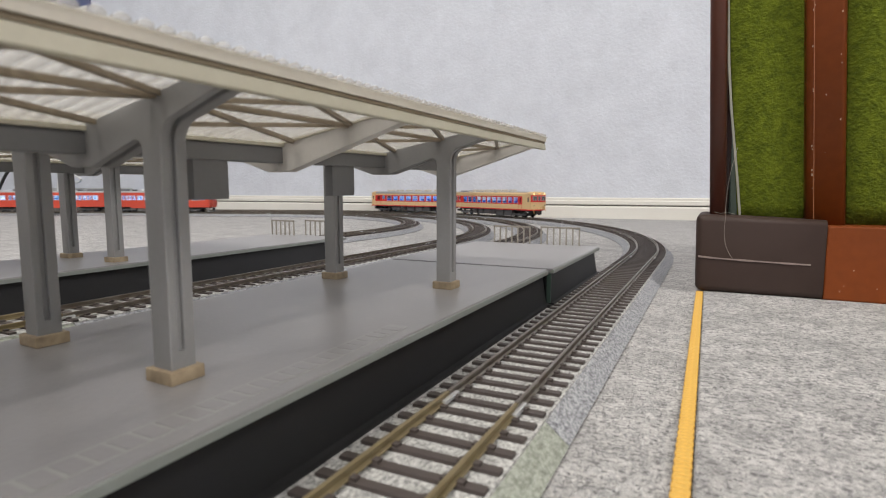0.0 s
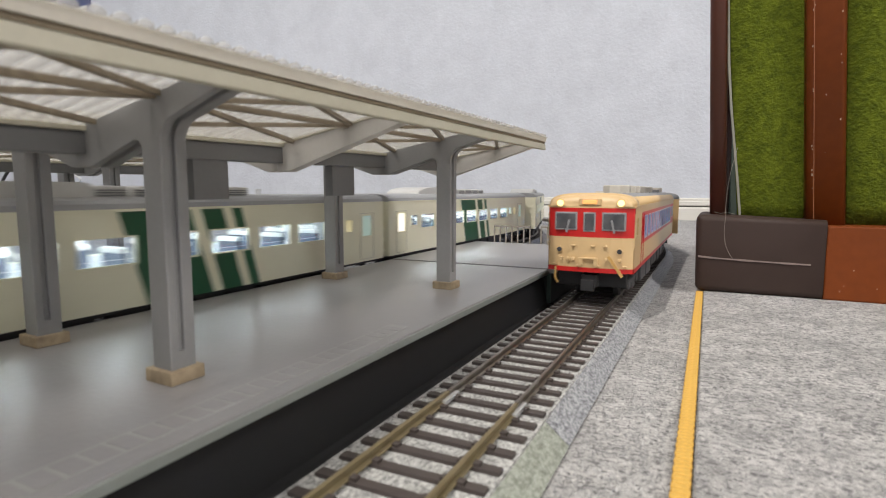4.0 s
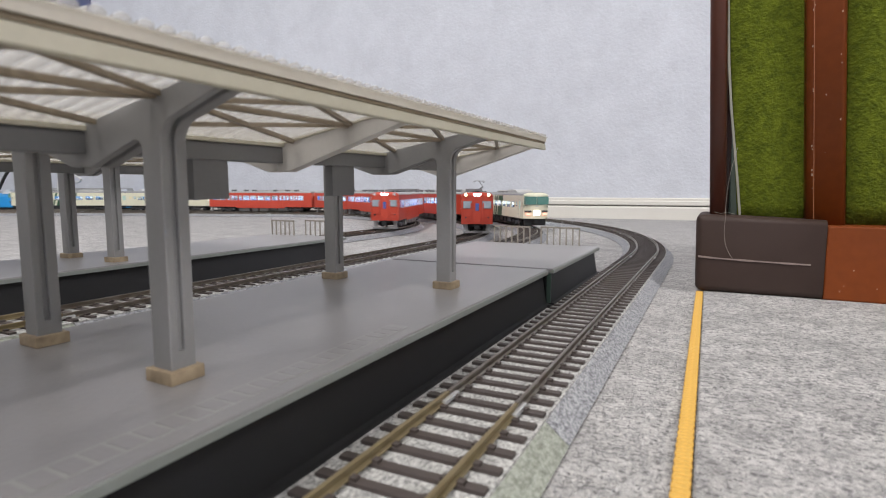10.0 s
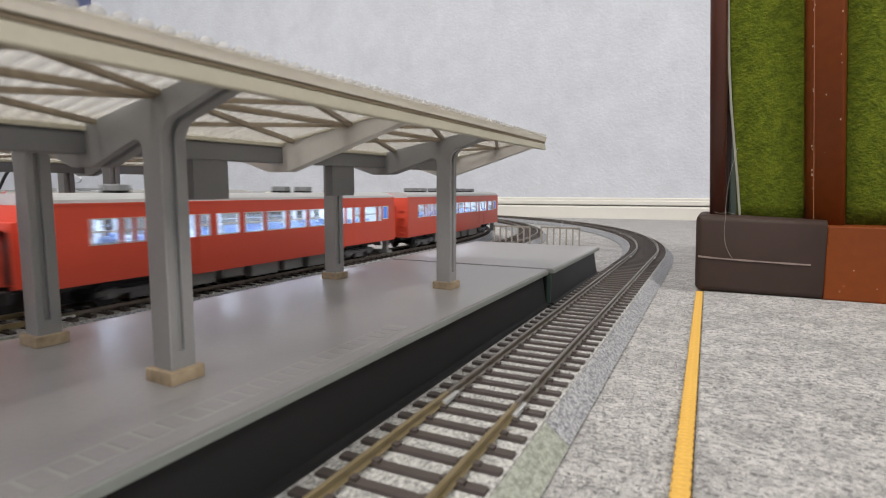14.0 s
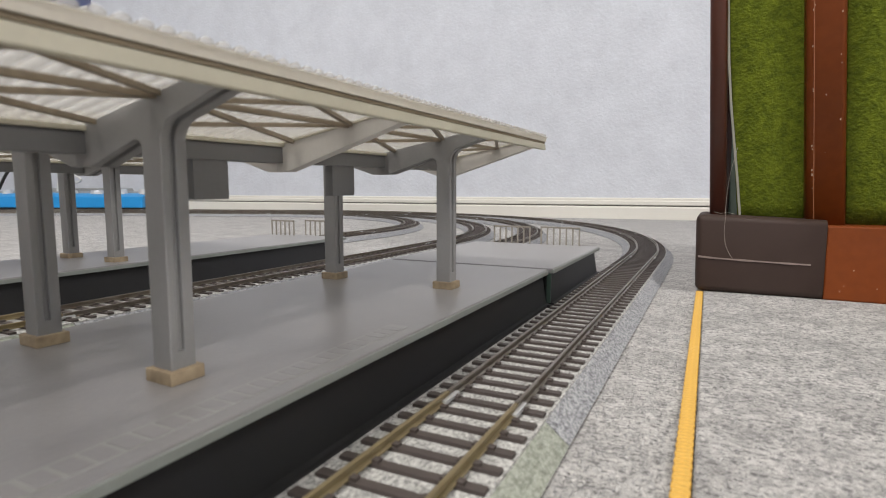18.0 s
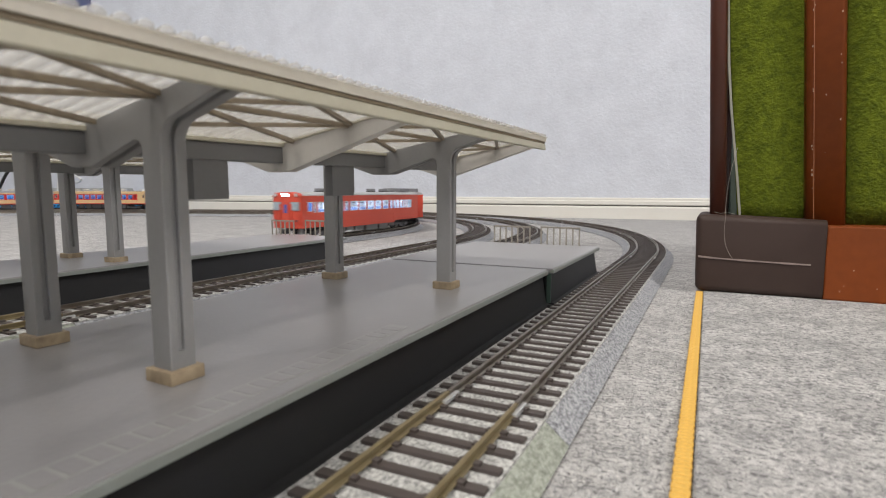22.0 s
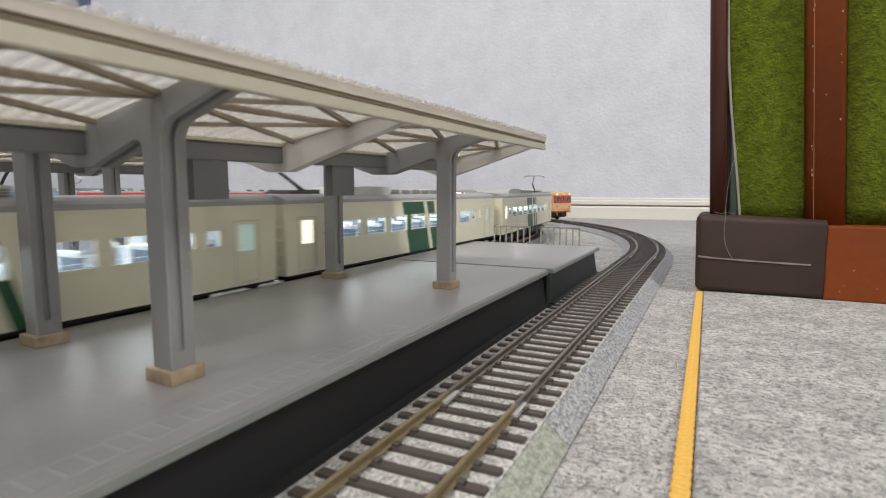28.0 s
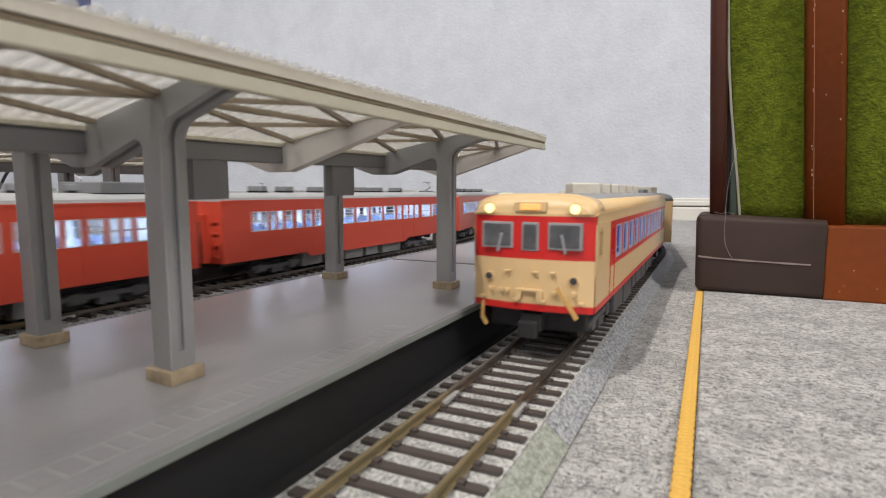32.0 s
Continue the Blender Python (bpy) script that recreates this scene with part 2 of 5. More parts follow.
PAINT_B = banded("cream_paint_green_stripes", [], CREAM_B,
                 stripes=(GREEN_B, [(-0.0142, 0.0120), (0.0165, 0.0262), (0.0305, 0.0352)], 0.289))


def translucent(m, amount, colour):
    """Thin pale plastic that lets some of the light inside show."""
    nt = m.node_tree
    out = nt.nodes["Material Output"]
    tr = nt.nodes.new("ShaderNodeBsdfTranslucent")
    tr.inputs[0].default_value = (*colour, 1)
    mx = nt.nodes.new("ShaderNodeMixShader")
    mx.inputs[0].default_value = amount
    nt.links.new(nt.nodes["Principled BSDF"].outputs[0], mx.inputs[1])
    nt.links.new(tr.outputs[0], mx.inputs[2])
    nt.links.new(mx.outputs[0], out.inputs[0])


PAINT_B_PLAIN = mat("ivory_paint", CREAM_B, 0.4, vary=0.08, scale=40)
PAINT_B_GREEN = mat("green_paint", GREEN_B, 0.4, vary=0.08, scale=40)
for m_b in (PAINT_B, PAINT_B_PLAIN):
    translucent(m_b, 0.07, (0.95, 0.90, 0.70))
VERMILION = (0.61, 0.076, 0.042)
PAINT_C = mat("vermilion_paint", VERMILION, 0.38, vary=0.08, scale=40)
WOOD = mat("stained_wood", (0.205, 0.047, 0.008), 0.42, spec=0.22, vary=0.45, scale=35, tint=(0.14, 0.038, 0.011), fine=0.2, fine_scale=260)
DARK_WOOD = mat("dark_wood", (0.095, 0.028, 0.016), 0.3, vary=0.3, scale=40)
CAP_BROWN = mat("brown_plastic", (0.050, 0.031, 0.025), 0.58, spec=0.3, vary=0.2, scale=60, bump=0.00003, bump_scale=1500)
FELT = speckled("green_felt", (0.140, 0.172, 0.014), (0.042, 0.058, 0.005), (0.088, 0.112, 0.009), 240, 1500, bump=0.0014, bump_scale=700, lo=0.36, hi=0.66)
FELT_EDGE = mat("felt_backing", (0.30, 0.29, 0.24), 0.9)
BLUE_BOX = mat("blue_plastic", (0.02, 0.33, 0.78), 0.4, vary=0.05)
GREY_PLASTIC = mat("grey_plastic", (0.42, 0.43, 0.43), 0.45, vary=0.1)


# ---------------------------------------------------------------- mesh tools
def link(name, bm, material, parent=None, label="", smooth=False):
    me = bpy.data.meshes.new(name)
    bm.to_mesh(me)
    bm.free()
    for m in material if isinstance(material, (list, tuple)) else [material]:
        me.materials.append(m)
    if smooth:
        for p in me.polygons:
            p.use_smooth = True
    ob = new(name, me)
    ob.parent = parent
    if label:
        ob["label"] = label
    return ob


def part(name, bm, material, parent, label="", smooth=False):
    return link(name, bm, material, parent, label, smooth)


def empty(name, m=None):
    ob = new(name)
    ob.empty_display_size = 0.01
    if m is not None:
        ob.matrix_world = m
    return ob


def add_box(bm, x0, x1, y0, y1, z0, z1, bevel=0.0, mi=0):
    r = bmesh.ops.create_cube(bm, size=1.0)
    vs = r["verts"]
    for v in vs:
        v.co = Vector(((x0 + x1) / 2 + v.co.x * (x1 - x0), (y0 + y1) / 2 + v.co.y * (y1 - y0), (z0 + z1) / 2 + v.co.z * (z1 - z0)))
    fs = {f for v in vs for f in v.link_faces}
    for f in fs:
        f.material_index = mi
    if bevel:
        es = list({e for v in vs for e in v.link_edges})
        r = bmesh.ops.bevel(bm, geom=es, offset=bevel, segments=2, affect="EDGES", profile=0.6)
        for f in r["faces"]:
            f.material_index = mi
    return vs


def box(x0, x1, y0, y1, z0, z1, bevel=0.0):
    bm = bmesh.new()
    add_box(bm, x0, x1, y0, y1, z0, z1, bevel)
    return bm


def add_cyl(bm, p0, p1, r0, r1=None, n=12, mi=0):
    p0, p1 = Vector(p0), Vector(p1)
    d = p1 - p0
    m = Matrix.Translation((p0 + p1) / 2) @ d.to_track_quat("Z", "Y").to_matrix().to_4x4()
    r = bmesh.ops.create_cone(bm, cap_ends=True, segments=n, radius1=r0, radius2=r0 if r1 is None else r1, depth=d.length, matrix=m)
    for v in r["verts"]:
        for f in v.link_faces:
            f.material_index = mi


def cyl(p0, p1, r0, r1=None, n=12):
    bm = bmesh.new()
    add_cyl(bm, p0, p1, r0, r1, n)
    return bm


def prism(outline, axis, a, b, bevel=0.0):
    """A closed outline of (u, v) drawn out along an axis: 'x' takes (y, z), 'y' takes (x, z), 'z' takes (x, y)."""
    bm = bmesh.new()

    def put(u, v, w):
        return {"x": (w, u, v), "y": (u, w, v), "z": (u, v, w)}[axis]

    lo = [bm.verts.new(put(u, v, a)) for u, v in outline]
    hi = [bm.verts.new(put(u, v, b)) for u, v in outline]
    n = len(outline)
    bm.faces.new(lo)
    bm.faces.new(hi[::-1])
    for i in range(n):
        bm.faces.new((lo[i], hi[i], hi[(i + 1) % n], lo[(i + 1) % n]))
    bmesh.ops.recalc_face_normals(bm, faces=bm.faces)
    if bevel:
        bmesh.ops.bevel(bm, geom=list(bm.edges), offset=bevel, segments=1, affect="EDGES", profile=0.5)
    return bm


def bar(bm, p0, p1, w, h, up=(0, 0, 1), mi=0):
    """A bar of width w and height h from p0 to p1."""
    p0, p1, up = Vector(p0), Vector(p1), Vector(up)
    d = (p1 - p0).normalized()
    side = d.cross(up).normalized()
    up = side.cross(d).normalized()
    vs = []
    for p in (p0, p1):
        for a, b in ((-1, -1), (1, -1), (1, 1), (-1, 1)):
            vs.append(bm.verts.new(p + side * a * w / 2 + up * b * h / 2))
    for q in ((3, 2, 1, 0), (4, 5, 6, 7), (0, 1, 5, 4), (1, 2, 6, 5), (2, 3, 7, 6), (3, 0, 4, 7)):
        bm.faces.new([vs[i] for i in q]).material_index = mi


def sweep(points, profile, material, name, parent=None, closed=False, caps=True):
    """A profile of (side, up) drawn along (x, y, z) points."""
    bm = bmesh.new()
    n = len(points)
    rings = []
    for i in range(n):
        a = points[i - 1] if i or closed else points[0]
        b = points[(i + 1) % n] if i < n - 1 or closed else points[-1]
        d = (Vector(b) - Vector(a))
        d.z = 0
        d.normalize()
        side = Vector((d.y, -d.x, 0))
        p = Vector(points[i])
        rings.append([bm.verts.new(p + side * u + Vector((0, 0, v))) for u, v in profile])
    k = len(profile)
    for i in range(n if closed else n - 1):
        r0, r1 = rings[i], rings[(i + 1) % n]
        for j in range(k):
            bm.faces.new((r0[j], r0[(j + 1) % k], r1[(j + 1) % k], r1[j]))
    if caps and not closed:
        bm.faces.new(rings[0])
        bm.faces.new(rings[-1][::-1])
    bmesh.ops.recalc_face_normals(bm, faces=bm.faces)
    return link(name, bm, material, parent)


# ---------------------------------------------------------------- room
def wall_y(x):
    return 1.205 + 0.06 * x


def room():
    a, b = -3.2, 2.4
    bm = bmesh.new()
    add_box(bm, a, b, -2.6, 1.5, -0.05, 0.0)
    tagged(link("floor", bm, CARPET), "grey mottled felt carpet floor", "floor", kind="structure")
    bm = prism([(a, wall_y(a)), (b, wall_y(b)), (b, wall_y(b) + 0.12), (a, wall_y(a) + 0.12)], "z", 0.0, CEILING_Z)
    tagged(link("wall_north", bm, WALLPAPER), "pale blue-grey embossed wallpaper wall", "wall", kind="structure")
    tagged(link("wall_south", box(a, b, -2.72, -2.6, 0, CEILING_Z), WALLPAPER), "pale blue-grey wallpaper wall", "wall", kind="structure")
    tagged(link("wall_west", box(a - 0.12, a, -2.72, 1.6, 0, CEILING_Z), WALLPAPER), "pale blue-grey wallpaper wall", "wall", kind="structure")
    tagged(link("wall_east", box(b, b + 0.12, -2.72, 1.6, 0, CEILING_Z), WALLPAPER), "pale blue-grey wallpaper wall", "wall", kind="structure")
    tagged(link("ceiling", box(a, b, -2.6, 1.5, CEILING_Z, CEILING_Z + 0.1), CEILING_M), "white papered ceiling", "ceiling", kind="structure")
    # skirting: lower board, groove, upper board and rounded top bead
    pts = [(a, wall_y(a), 0), (b, wall_y(b), 0)]
    skirting = tagged(empty("baseboard"), "cream grooved skirting board along the wall", "baseboard", kind="structure")
    sweep(pts, [(0.0, 0.0), (0.011, 0.0), (0.011, 0.0235), (0.009, 0.0262), (0.0, 0.0262)], SKIRTING, "lower_board", skirting)
    sweep(pts, [(0.0, 0.0262), (0.004, 0.0262), (0.004, 0.0288), (0.0, 0.0288)], SKIRT_GROOVE, "groove", skirting)
    sweep(pts, [(0.0, 0.0288), (0.009, 0.0288), (0.010, 0.0300), (0.010, 0.0365), (0.007, 0.0385), (0.007, 0.0420), (0.005, 0.0440), (0.0, 0.0440)],
          SKIRTING, "upper_board", skirting)
    # fixtures for the light sources: all out of view, the last two added
    for x, y, _, wide in LAMPS:
        lamp = tagged(empty("ceiling_lamp", pose(x, y, CEILING_Z)), "unseen white ceiling lamp, lit", "lamp")
        part("lamp_body", box(-wide / 2 - 0.04, wide / 2 + 0.04, -0.32, 0.32, -0.045, 0.0, 0.004), WHITE_P, lamp)
        part("diffuser", box(-wide / 2 - 0.02, wide / 2 + 0.02, -0.30, 0.30, -0.070, -0.045, 0.006),
             mat("lamp_diffuser", (0.9, 0.9, 0.88), emit=(1.0, 0.97, 0.93), strength=2.0), lamp)


room()

# ---------------------------------------------------------------- tracks
RAIL_Z = 0.0085
TURN = radians(110.75)
# each loop: straight line's x, start of the far curve, its radius, left side's x, bottom's y, radius of the other curves
LOOPS = ((0.0, 0.4474, 0.684, -1.62, -0.45, 0.40), (-0.1345, 0.5093, 0.5566, -1.555, -0.385, 0.34),
         (-0.1906, 0.4742, 0.5314, -1.49, -0.32, 0.30), (-0.334, 0.5705, 0.3847, -1.425, -0.255, 0.25))


class Loop:
    """A closed track: place and heading at a distance from y = 0 on its straight, away from the camera."""

    def __init__(self, x0, y0, r, xl, yb, rb):
        pts, step = [], 0.006
        pos, head = Vector((x0, 0.0)), math.pi / 2

        def line(length):
            nonlocal pos
            n = max(1, round(length / step))
            d = Vector((math.cos(head), math.sin(head)))
            for i in range(n):
                pts.append((pos + d * length * i / n))
            pos = pos + d * length

        def arc(radius, angle):
            nonlocal pos, head
            n = max(4, round(radius * angle / step))
            c = pos + Vector((-math.sin(head), math.cos(head))) * radius
            for i in range(n):
                a = head - math.pi / 2 + angle * i / n
                pts.append(c + Vector((math.cos(a), math.sin(a))) * radius)
            a = head - math.pi / 2 + angle
            pos, head = c + Vector((math.cos(a), math.sin(a))) * radius, head + angle

        line(y0)
        arc(r, TURN)
        rest = math.pi - TURN
        end = pos.x - rb * (1 - math.cos(rest))
        line((end - xl) / math.sin(TURN))
        arc(rb, rest)
        line(pos.y - (yb + rb))
        arc(rb, math.pi / 2)
        line(x0 - rb - pos.x)
        arc(rb, math.pi / 2)
        line(-pos.y)
        self.p = np.array([(q.x, q.y) for q in pts])
        q = np.vstack([self.p, self.p[:1]])
        self.s = np.concatenate([[0], np.cumsum(np.hypot(*np.diff(q, axis=0).T))])
        self.length = float(self.s[-1])
        self.q = q

    def at(self, s):
        s = s % self.length
        return np.array([np.interp(s, self.s, self.q[:, 0]), np.interp(s, self.s, self.q[:, 1])])

    def stretch(self, a, b, step=0.008):
        n = max(2, int(math.ceil((b - a) / step)) + 1)
        return [(*self.at(s), 0.0) for s in np.linspace(a, b, n)]

    def heading(self, s):
        d = self.at(s + 0.002) - self.at(s - 0.002)
        return math.atan2(d[1], d[0])


TRACKS = [Loop(*row) for row in LOOPS]


def sleeper_bm(bm, m):
    """One sleeper with its four rail chairs."""
    n0 = len(bm.verts)
    bm.verts.ensure_lookup_table()
    add_box(bm, -0.0150, 0.0150, -0.00115, 0.00115, 0.0050, 0.0064)
    for sx in (-1, 1):
        for o in (-0.0016, 0.0016):
            x = sx * 0.00875 + o
            add_box(bm, x - 0.0007, x + 0.0007, -0.0008, 0.0008, 0.0064, 0.0070)
    bm.verts.ensure_lookup_table()
    for v in bm.verts[n0:]:
        v.co = m @ v.co


def rail_profile(off):
    f, w, h = 0.0010, 0.0003, 0.00048
    z0 = 0.0064
    return [(off - f, z0), (off + f, z0), (off + f, z0 + 0.0003), (off + w, z0 + 0.0006), (off + w, RAIL_Z - 0.0007), (off + h, RAIL_Z - 0.0005),
            (off + h, RAIL_Z - 0.0001), (off + h * 0.6, RAIL_Z), (off - h * 0.6, RAIL_Z), (off - h, RAIL_Z - 0.0001), (off - h, RAIL_Z - 0.0005),
            (off - w, RAIL_Z - 0.0007), (off - w, z0 + 0.0006), (off - f, z0 + 0.0003)]


BED = [(-0.0203, 0.0), (0.0203, 0.0), (0.0205, 0.0005), (0.0212, 0.0007), (0.0160, 0.0052), (-0.0160, 0.0052), (-0.0212, 0.0007), (-0.0205, 0.0005)]
BED_TOP = [(-0.0158, 0.0040), (0.0158, 0.0040), (0.0156, 0.0056), (-0.0156, 0.0056)]
SLEEPER_MESH = bpy.data.meshes.new("sleeper")
_bm = bmesh.new()
sleeper_bm(_bm, Matrix())
_bm.to_mesh(SLEEPER_MESH)
_bm.free()
SLEEPER_MESH.materials.append(SLEEPER)


def sleeper_pose(loop, s):
    x, y = loop.at(s)
    return Matrix.Translation((x, y, 0)) @ Matrix.Rotation(loop.heading(s) - math.pi / 2, 4, "Z")


def track(k, near, labels):
    """A looped track of moulded roadbed, sleepers and two rails; near: the stretch whose sleepers are pieces of their own."""
    loop = TRACKS[k]
    t = tagged(empty("model_track"), labels, "track", "looped model tracks")
    first = 0.117 if k == 0 else 0.125
    cuts = [first, LOOPS[k][1] - 0.007]
    while cuts[-1] < loop.length + first - 0.35:
        cuts.append(cuts[-1] + 0.246)
    cuts.append(loop.length + first)
    for i, (a, b) in enumerate(zip(cuts[:-1], cuts[1:])):
        pts = loop.stretch(a + 0.0002, b - 0.0002)
        old = i == len(cuts) - 2
        sweep(pts, BED, BALLAST_GREEN if old else BALLAST, "roadbed", t)
        sweep(pts, BED_TOP, BALLAST_TOP, "ballast", t)
        for off in (-0.00875, 0.00875):
            sweep(pts, rail_profile(off), RAIL_OLD if old else RAIL, "rail", t)
            j = part("rail_joiner", box(off - 0.0014, off + 0.0014, -0.004, 0.004, 0.0064, 0.0074, 0.0002), SILVER, t)
            j.matrix_local = sleeper_pose(loop, a)
    n = int(loop.length / 0.0072)
    proto = [v.co.copy() for v in SLEEPER_MESH.vertices]
    faces = [tuple(p.vertices) for p in SLEEPER_MESH.polygons]
    verts, polys = [], []
    for i in range(n):
        s = (i + 0.5) * loop.length / n
        if near[0] <= s <= near[1]:
            ob = new("sleeper", SLEEPER_MESH)
            ob.parent = t
            ob.matrix_local = sleeper_pose(loop, s)
        else:
            m, o = sleeper_pose(loop, s), len(verts)
            verts += [m @ v for v in proto[:8]]
            polys += [tuple(o + j for j in f) for f in faces[:6]]
    me = bpy.data.meshes.new("sleeper_strip")
    me.from_pydata(verts, [], polys)
    me.materials.append(SLEEPER)
    ob = new("sleeper_strip", me)
    ob.parent = t
    ob["kind"] = "stuff"


track(0, (0.03, 1.30), "looped model track with grey moulded roadbed beside the platform")
track(1, (0.45, 0.95), "looped model track hidden behind the platform, curving away")
track(2, (0.05, 1.00), "looped model track with dark sleepers between two platforms")
track(3, (0.40, 1.10), "innermost looped model track with grey moulded roadbed")


# ---------------------------------------------------------------- platforms
def platform(x0, x1, y0, y1, yj, step, label, tiles):
    p = tagged(empty("model_platform"), label, "platform", "station platforms")
    for a, b, drop, out in ((y0, yj - 0.0009, 0.0, 0.0), (yj + 0.0009, y1, -0.0003, step)):
        top = 0.0185 - drop
        r = x1 + out
        part("deck", box(x0, r, a, b, top - 0.0022, top, 0.0004), PLATFORM, p)
        part("edge_strip", box(r - 0.0010, r + 0.0006, a, b, top - 0.0024, top - 0.0005, 0.0002), PLATFORM_EDGE, p)
        part("edge_strip", box(x0 - 0.0006, x0 + 0.0010, a, b, top - 0.0024, top - 0.0005, 0.0002), PLATFORM_EDGE, p)
        for e, k in ((r, 1), (x0, -1)):
            part("side_wall", prism([(e - k * 0.0060, top - 0.0022), (e - k * 0.0026, top - 0.0022), (e - k * 0.0002, 0.0017), (e + k * 0.0012, 0.0014), (e + k * 0.0012, 0.0), (e - k * 0.0060, 0.0)],
                                    "y", a, b if b < yj else b - 0.004), PLATFORM_DARK, p)
        part("end_wall", box(x0 + 0.0060, r - 0.0060, b - 0.006, b - 0.004, 0.0, top - 0.0022), PLATFORM_DARK, p)
        if a > yj:
            for e, k in ((r, 1), (x0, -1)):
                part("joint_strip", box(*sorted((e - k * 0.0026, e - k * 0.0006)), a - 0.0010, a + 0.0002, 0.0016, top - 0.0024), JOINT_GREEN, p, "grey-green strip at the joint")
        part("footing", box(x0 - 0.001, r + 0.003, b - 0.004, b - 0.001, 0.0, 0.0014), PLATFORM_DARK, p)
    if tiles:
        part("tile_bed", box(x1 - 0.0102, x1 - 0.0039, -0.092, tiles - 0.002, 0.0180, 0.01859), PLATFORM_TILE, p)
    y = -0.090
    while y < min(tiles, yj) - 0.006:
        part("edge_tile", box(x1 - 0.0096, x1 - 0.0044, y, y + 0.0033, 0.0180, 0.01868, 0.00006), PLATFORM, p)
        y += 0.0041
    return p


platform(-0.1150, -0.0248, -0.300, 0.388, 0.2650, 0.0022, "dark grey model station platform with black sides", 0.135)
platform(-0.3020, -0.2285, -0.200, 0.376, -0.1000, 0.0, "dark grey model station platform between inner tracks", 0.0)


# ---------------------------------------------------------------- canopies
def canopy(xm, half, frames, y0, y1, rise, label, name_boards):
    """A butterfly canopy: two-legged frames whose arms meet in a valley, plain beams between them, a lattice of purlins and braces, ribbed sheets.
    frames: y of each frame and the x of its two posts."""
    c = tagged(empty("platform_canopy"), label, "canopy", "platform canopies")
    zv, slope = 0.0723, 0.185
    ze = zv + slope * half
    deck = 0.0185

    def zt(x):
        return zv + abs(x - xm) * slope

    def under(x):
        return zt(x) - 0.0034 - (half - abs(x - xm)) * 0.130

    def outline(legs, inset):
        """The frame seen from its end: arms, flat valley, and the legs with rounded corners under the arms."""
        w, r = 0.0030 - inset, 0.0032 - inset * 0.5
        pts = [(xm - half + 0.0012, zt(xm - half) - 0.0002), (xm, zv - 0.0002), (xm + half - 0.0012, zt(xm + half) - 0.0002)]

        def low(x):
            return max(under(x), under(xm + 0.0040)) + inset

        bottom = [(xm + half - 0.0012, low(xm + half - 0.0012))]
        for x in sorted(legs, reverse=True):
            for k in (1, -1):
                arc = []
                for i in range(7):
                    t = math.pi / 2 * i / 6
                    px_ = x + k * (w + r * (1 - math.sin(t)))
                    arc.append((px_, low(px_) - r * (1 - math.cos(t))))
                arc.append((x + k * w, deck))
                bottom += arc if k == 1 else arc[::-1]
            if x > xm:
                bottom += [(xm + 0.0040, low(xm + 0.0040)), (xm - 0.0040, low(xm - 0.0040))]
        bottom.append((xm - half + 0.0012, low(xm - half + 0.0012)))
        return pts + bottom

    def add(bm, other):
        me = bpy.data.meshes.new("joined")
        other.to_mesh(me)
        other.free()
        bm.from_mesh(me)
        bpy.data.meshes.remove(me)

    d = 0.0029
    for y, legs, skew in frames:
        made = []
        # two flanges with a recessed web between them
        bm = prism(outline(legs, 0.0), "y", y - d, y - d + 0.0019, 0.0002)
        add(bm, prism(outline(legs, 0.0), "y", y + 0.0003, y + d, 0.0002))
        add(bm, prism(outline(legs, 0.0010), "y", y - d + 0.0019, y + 0.0003))
        made.append(part("frame", bm, STEEL_GREY, c, "dark grey two-legged frame with arms"))
        for x in legs:
            bm = box(x - 0.0030, x + 0.0030, y - d + 0.0017, y + 0.0005, deck, deck + 0.0066)
            made.append(part("post_foot", bm, STEEL_GREY, c))
            made.append(part("plinth", box(x - 0.0042, x + 0.0042, y - 0.0040, y + 0.0040, deck, deck + 0.0029, 0.0003), BASE_TAN, c, "tan square plinth"))
        # a frame may stand a little askew
        for ob in made:
            for v in ob.data.vertices:
                v.co.y += (legs[0] - v.co.x) * skew
    ys = [f[0] for f in frames]
    pitch = (ys[-1] - ys[-2]) / 2
    beams = []
    y = ys[-1] - pitch * math.floor((ys[-1] - y0 - 0.004) / pitch)
    while y < y1 - 0.012:
        beams.append(y)
        y += pitch
    for y in [q for q in beams if min(abs(q - p) for p in ys) > 0.004] + [y1 - 0.0022]:
        for s in (-1, 1):
            e = xm + s * (half - 0.0012)
            pts = [(xm, zv - 0.0002), (e, zt(e) - 0.0002), (e, under(e)), (xm + s * 0.0040, under(xm + s * 0.0040)), (xm, under(xm + 0.0040))]
            part("cross_beam", prism(pts, "y", y - 0.0020, y + 0.0020, 0.0002), BEAM_GREY, c)
            # top flange in cream, so that its colour carries the beam's lit rim
            part("beam_flange", prism([(xm, zv - 0.0006), (e, zt(e) - 0.0006), (e, zt(e) + 0.0001), (xm, zv + 0.0001)], "y", y - 0.0027, y + 0.0027), CREAM, c)
    part("valley_beam", box(xm - 0.0022, xm + 0.0022, y0, y1 - 0.004, zv - 0.0060, zv - 0.0012, 0.0003), VALLEY_SHADE, c)
    part("valley_flange", box(xm - 0.0030, xm + 0.0030, y0, y1 - 0.004, zv - 0.0011, zv - 0.0001, 0.0002), CREAM, c, "cream flange along the valley")
    ribs = []
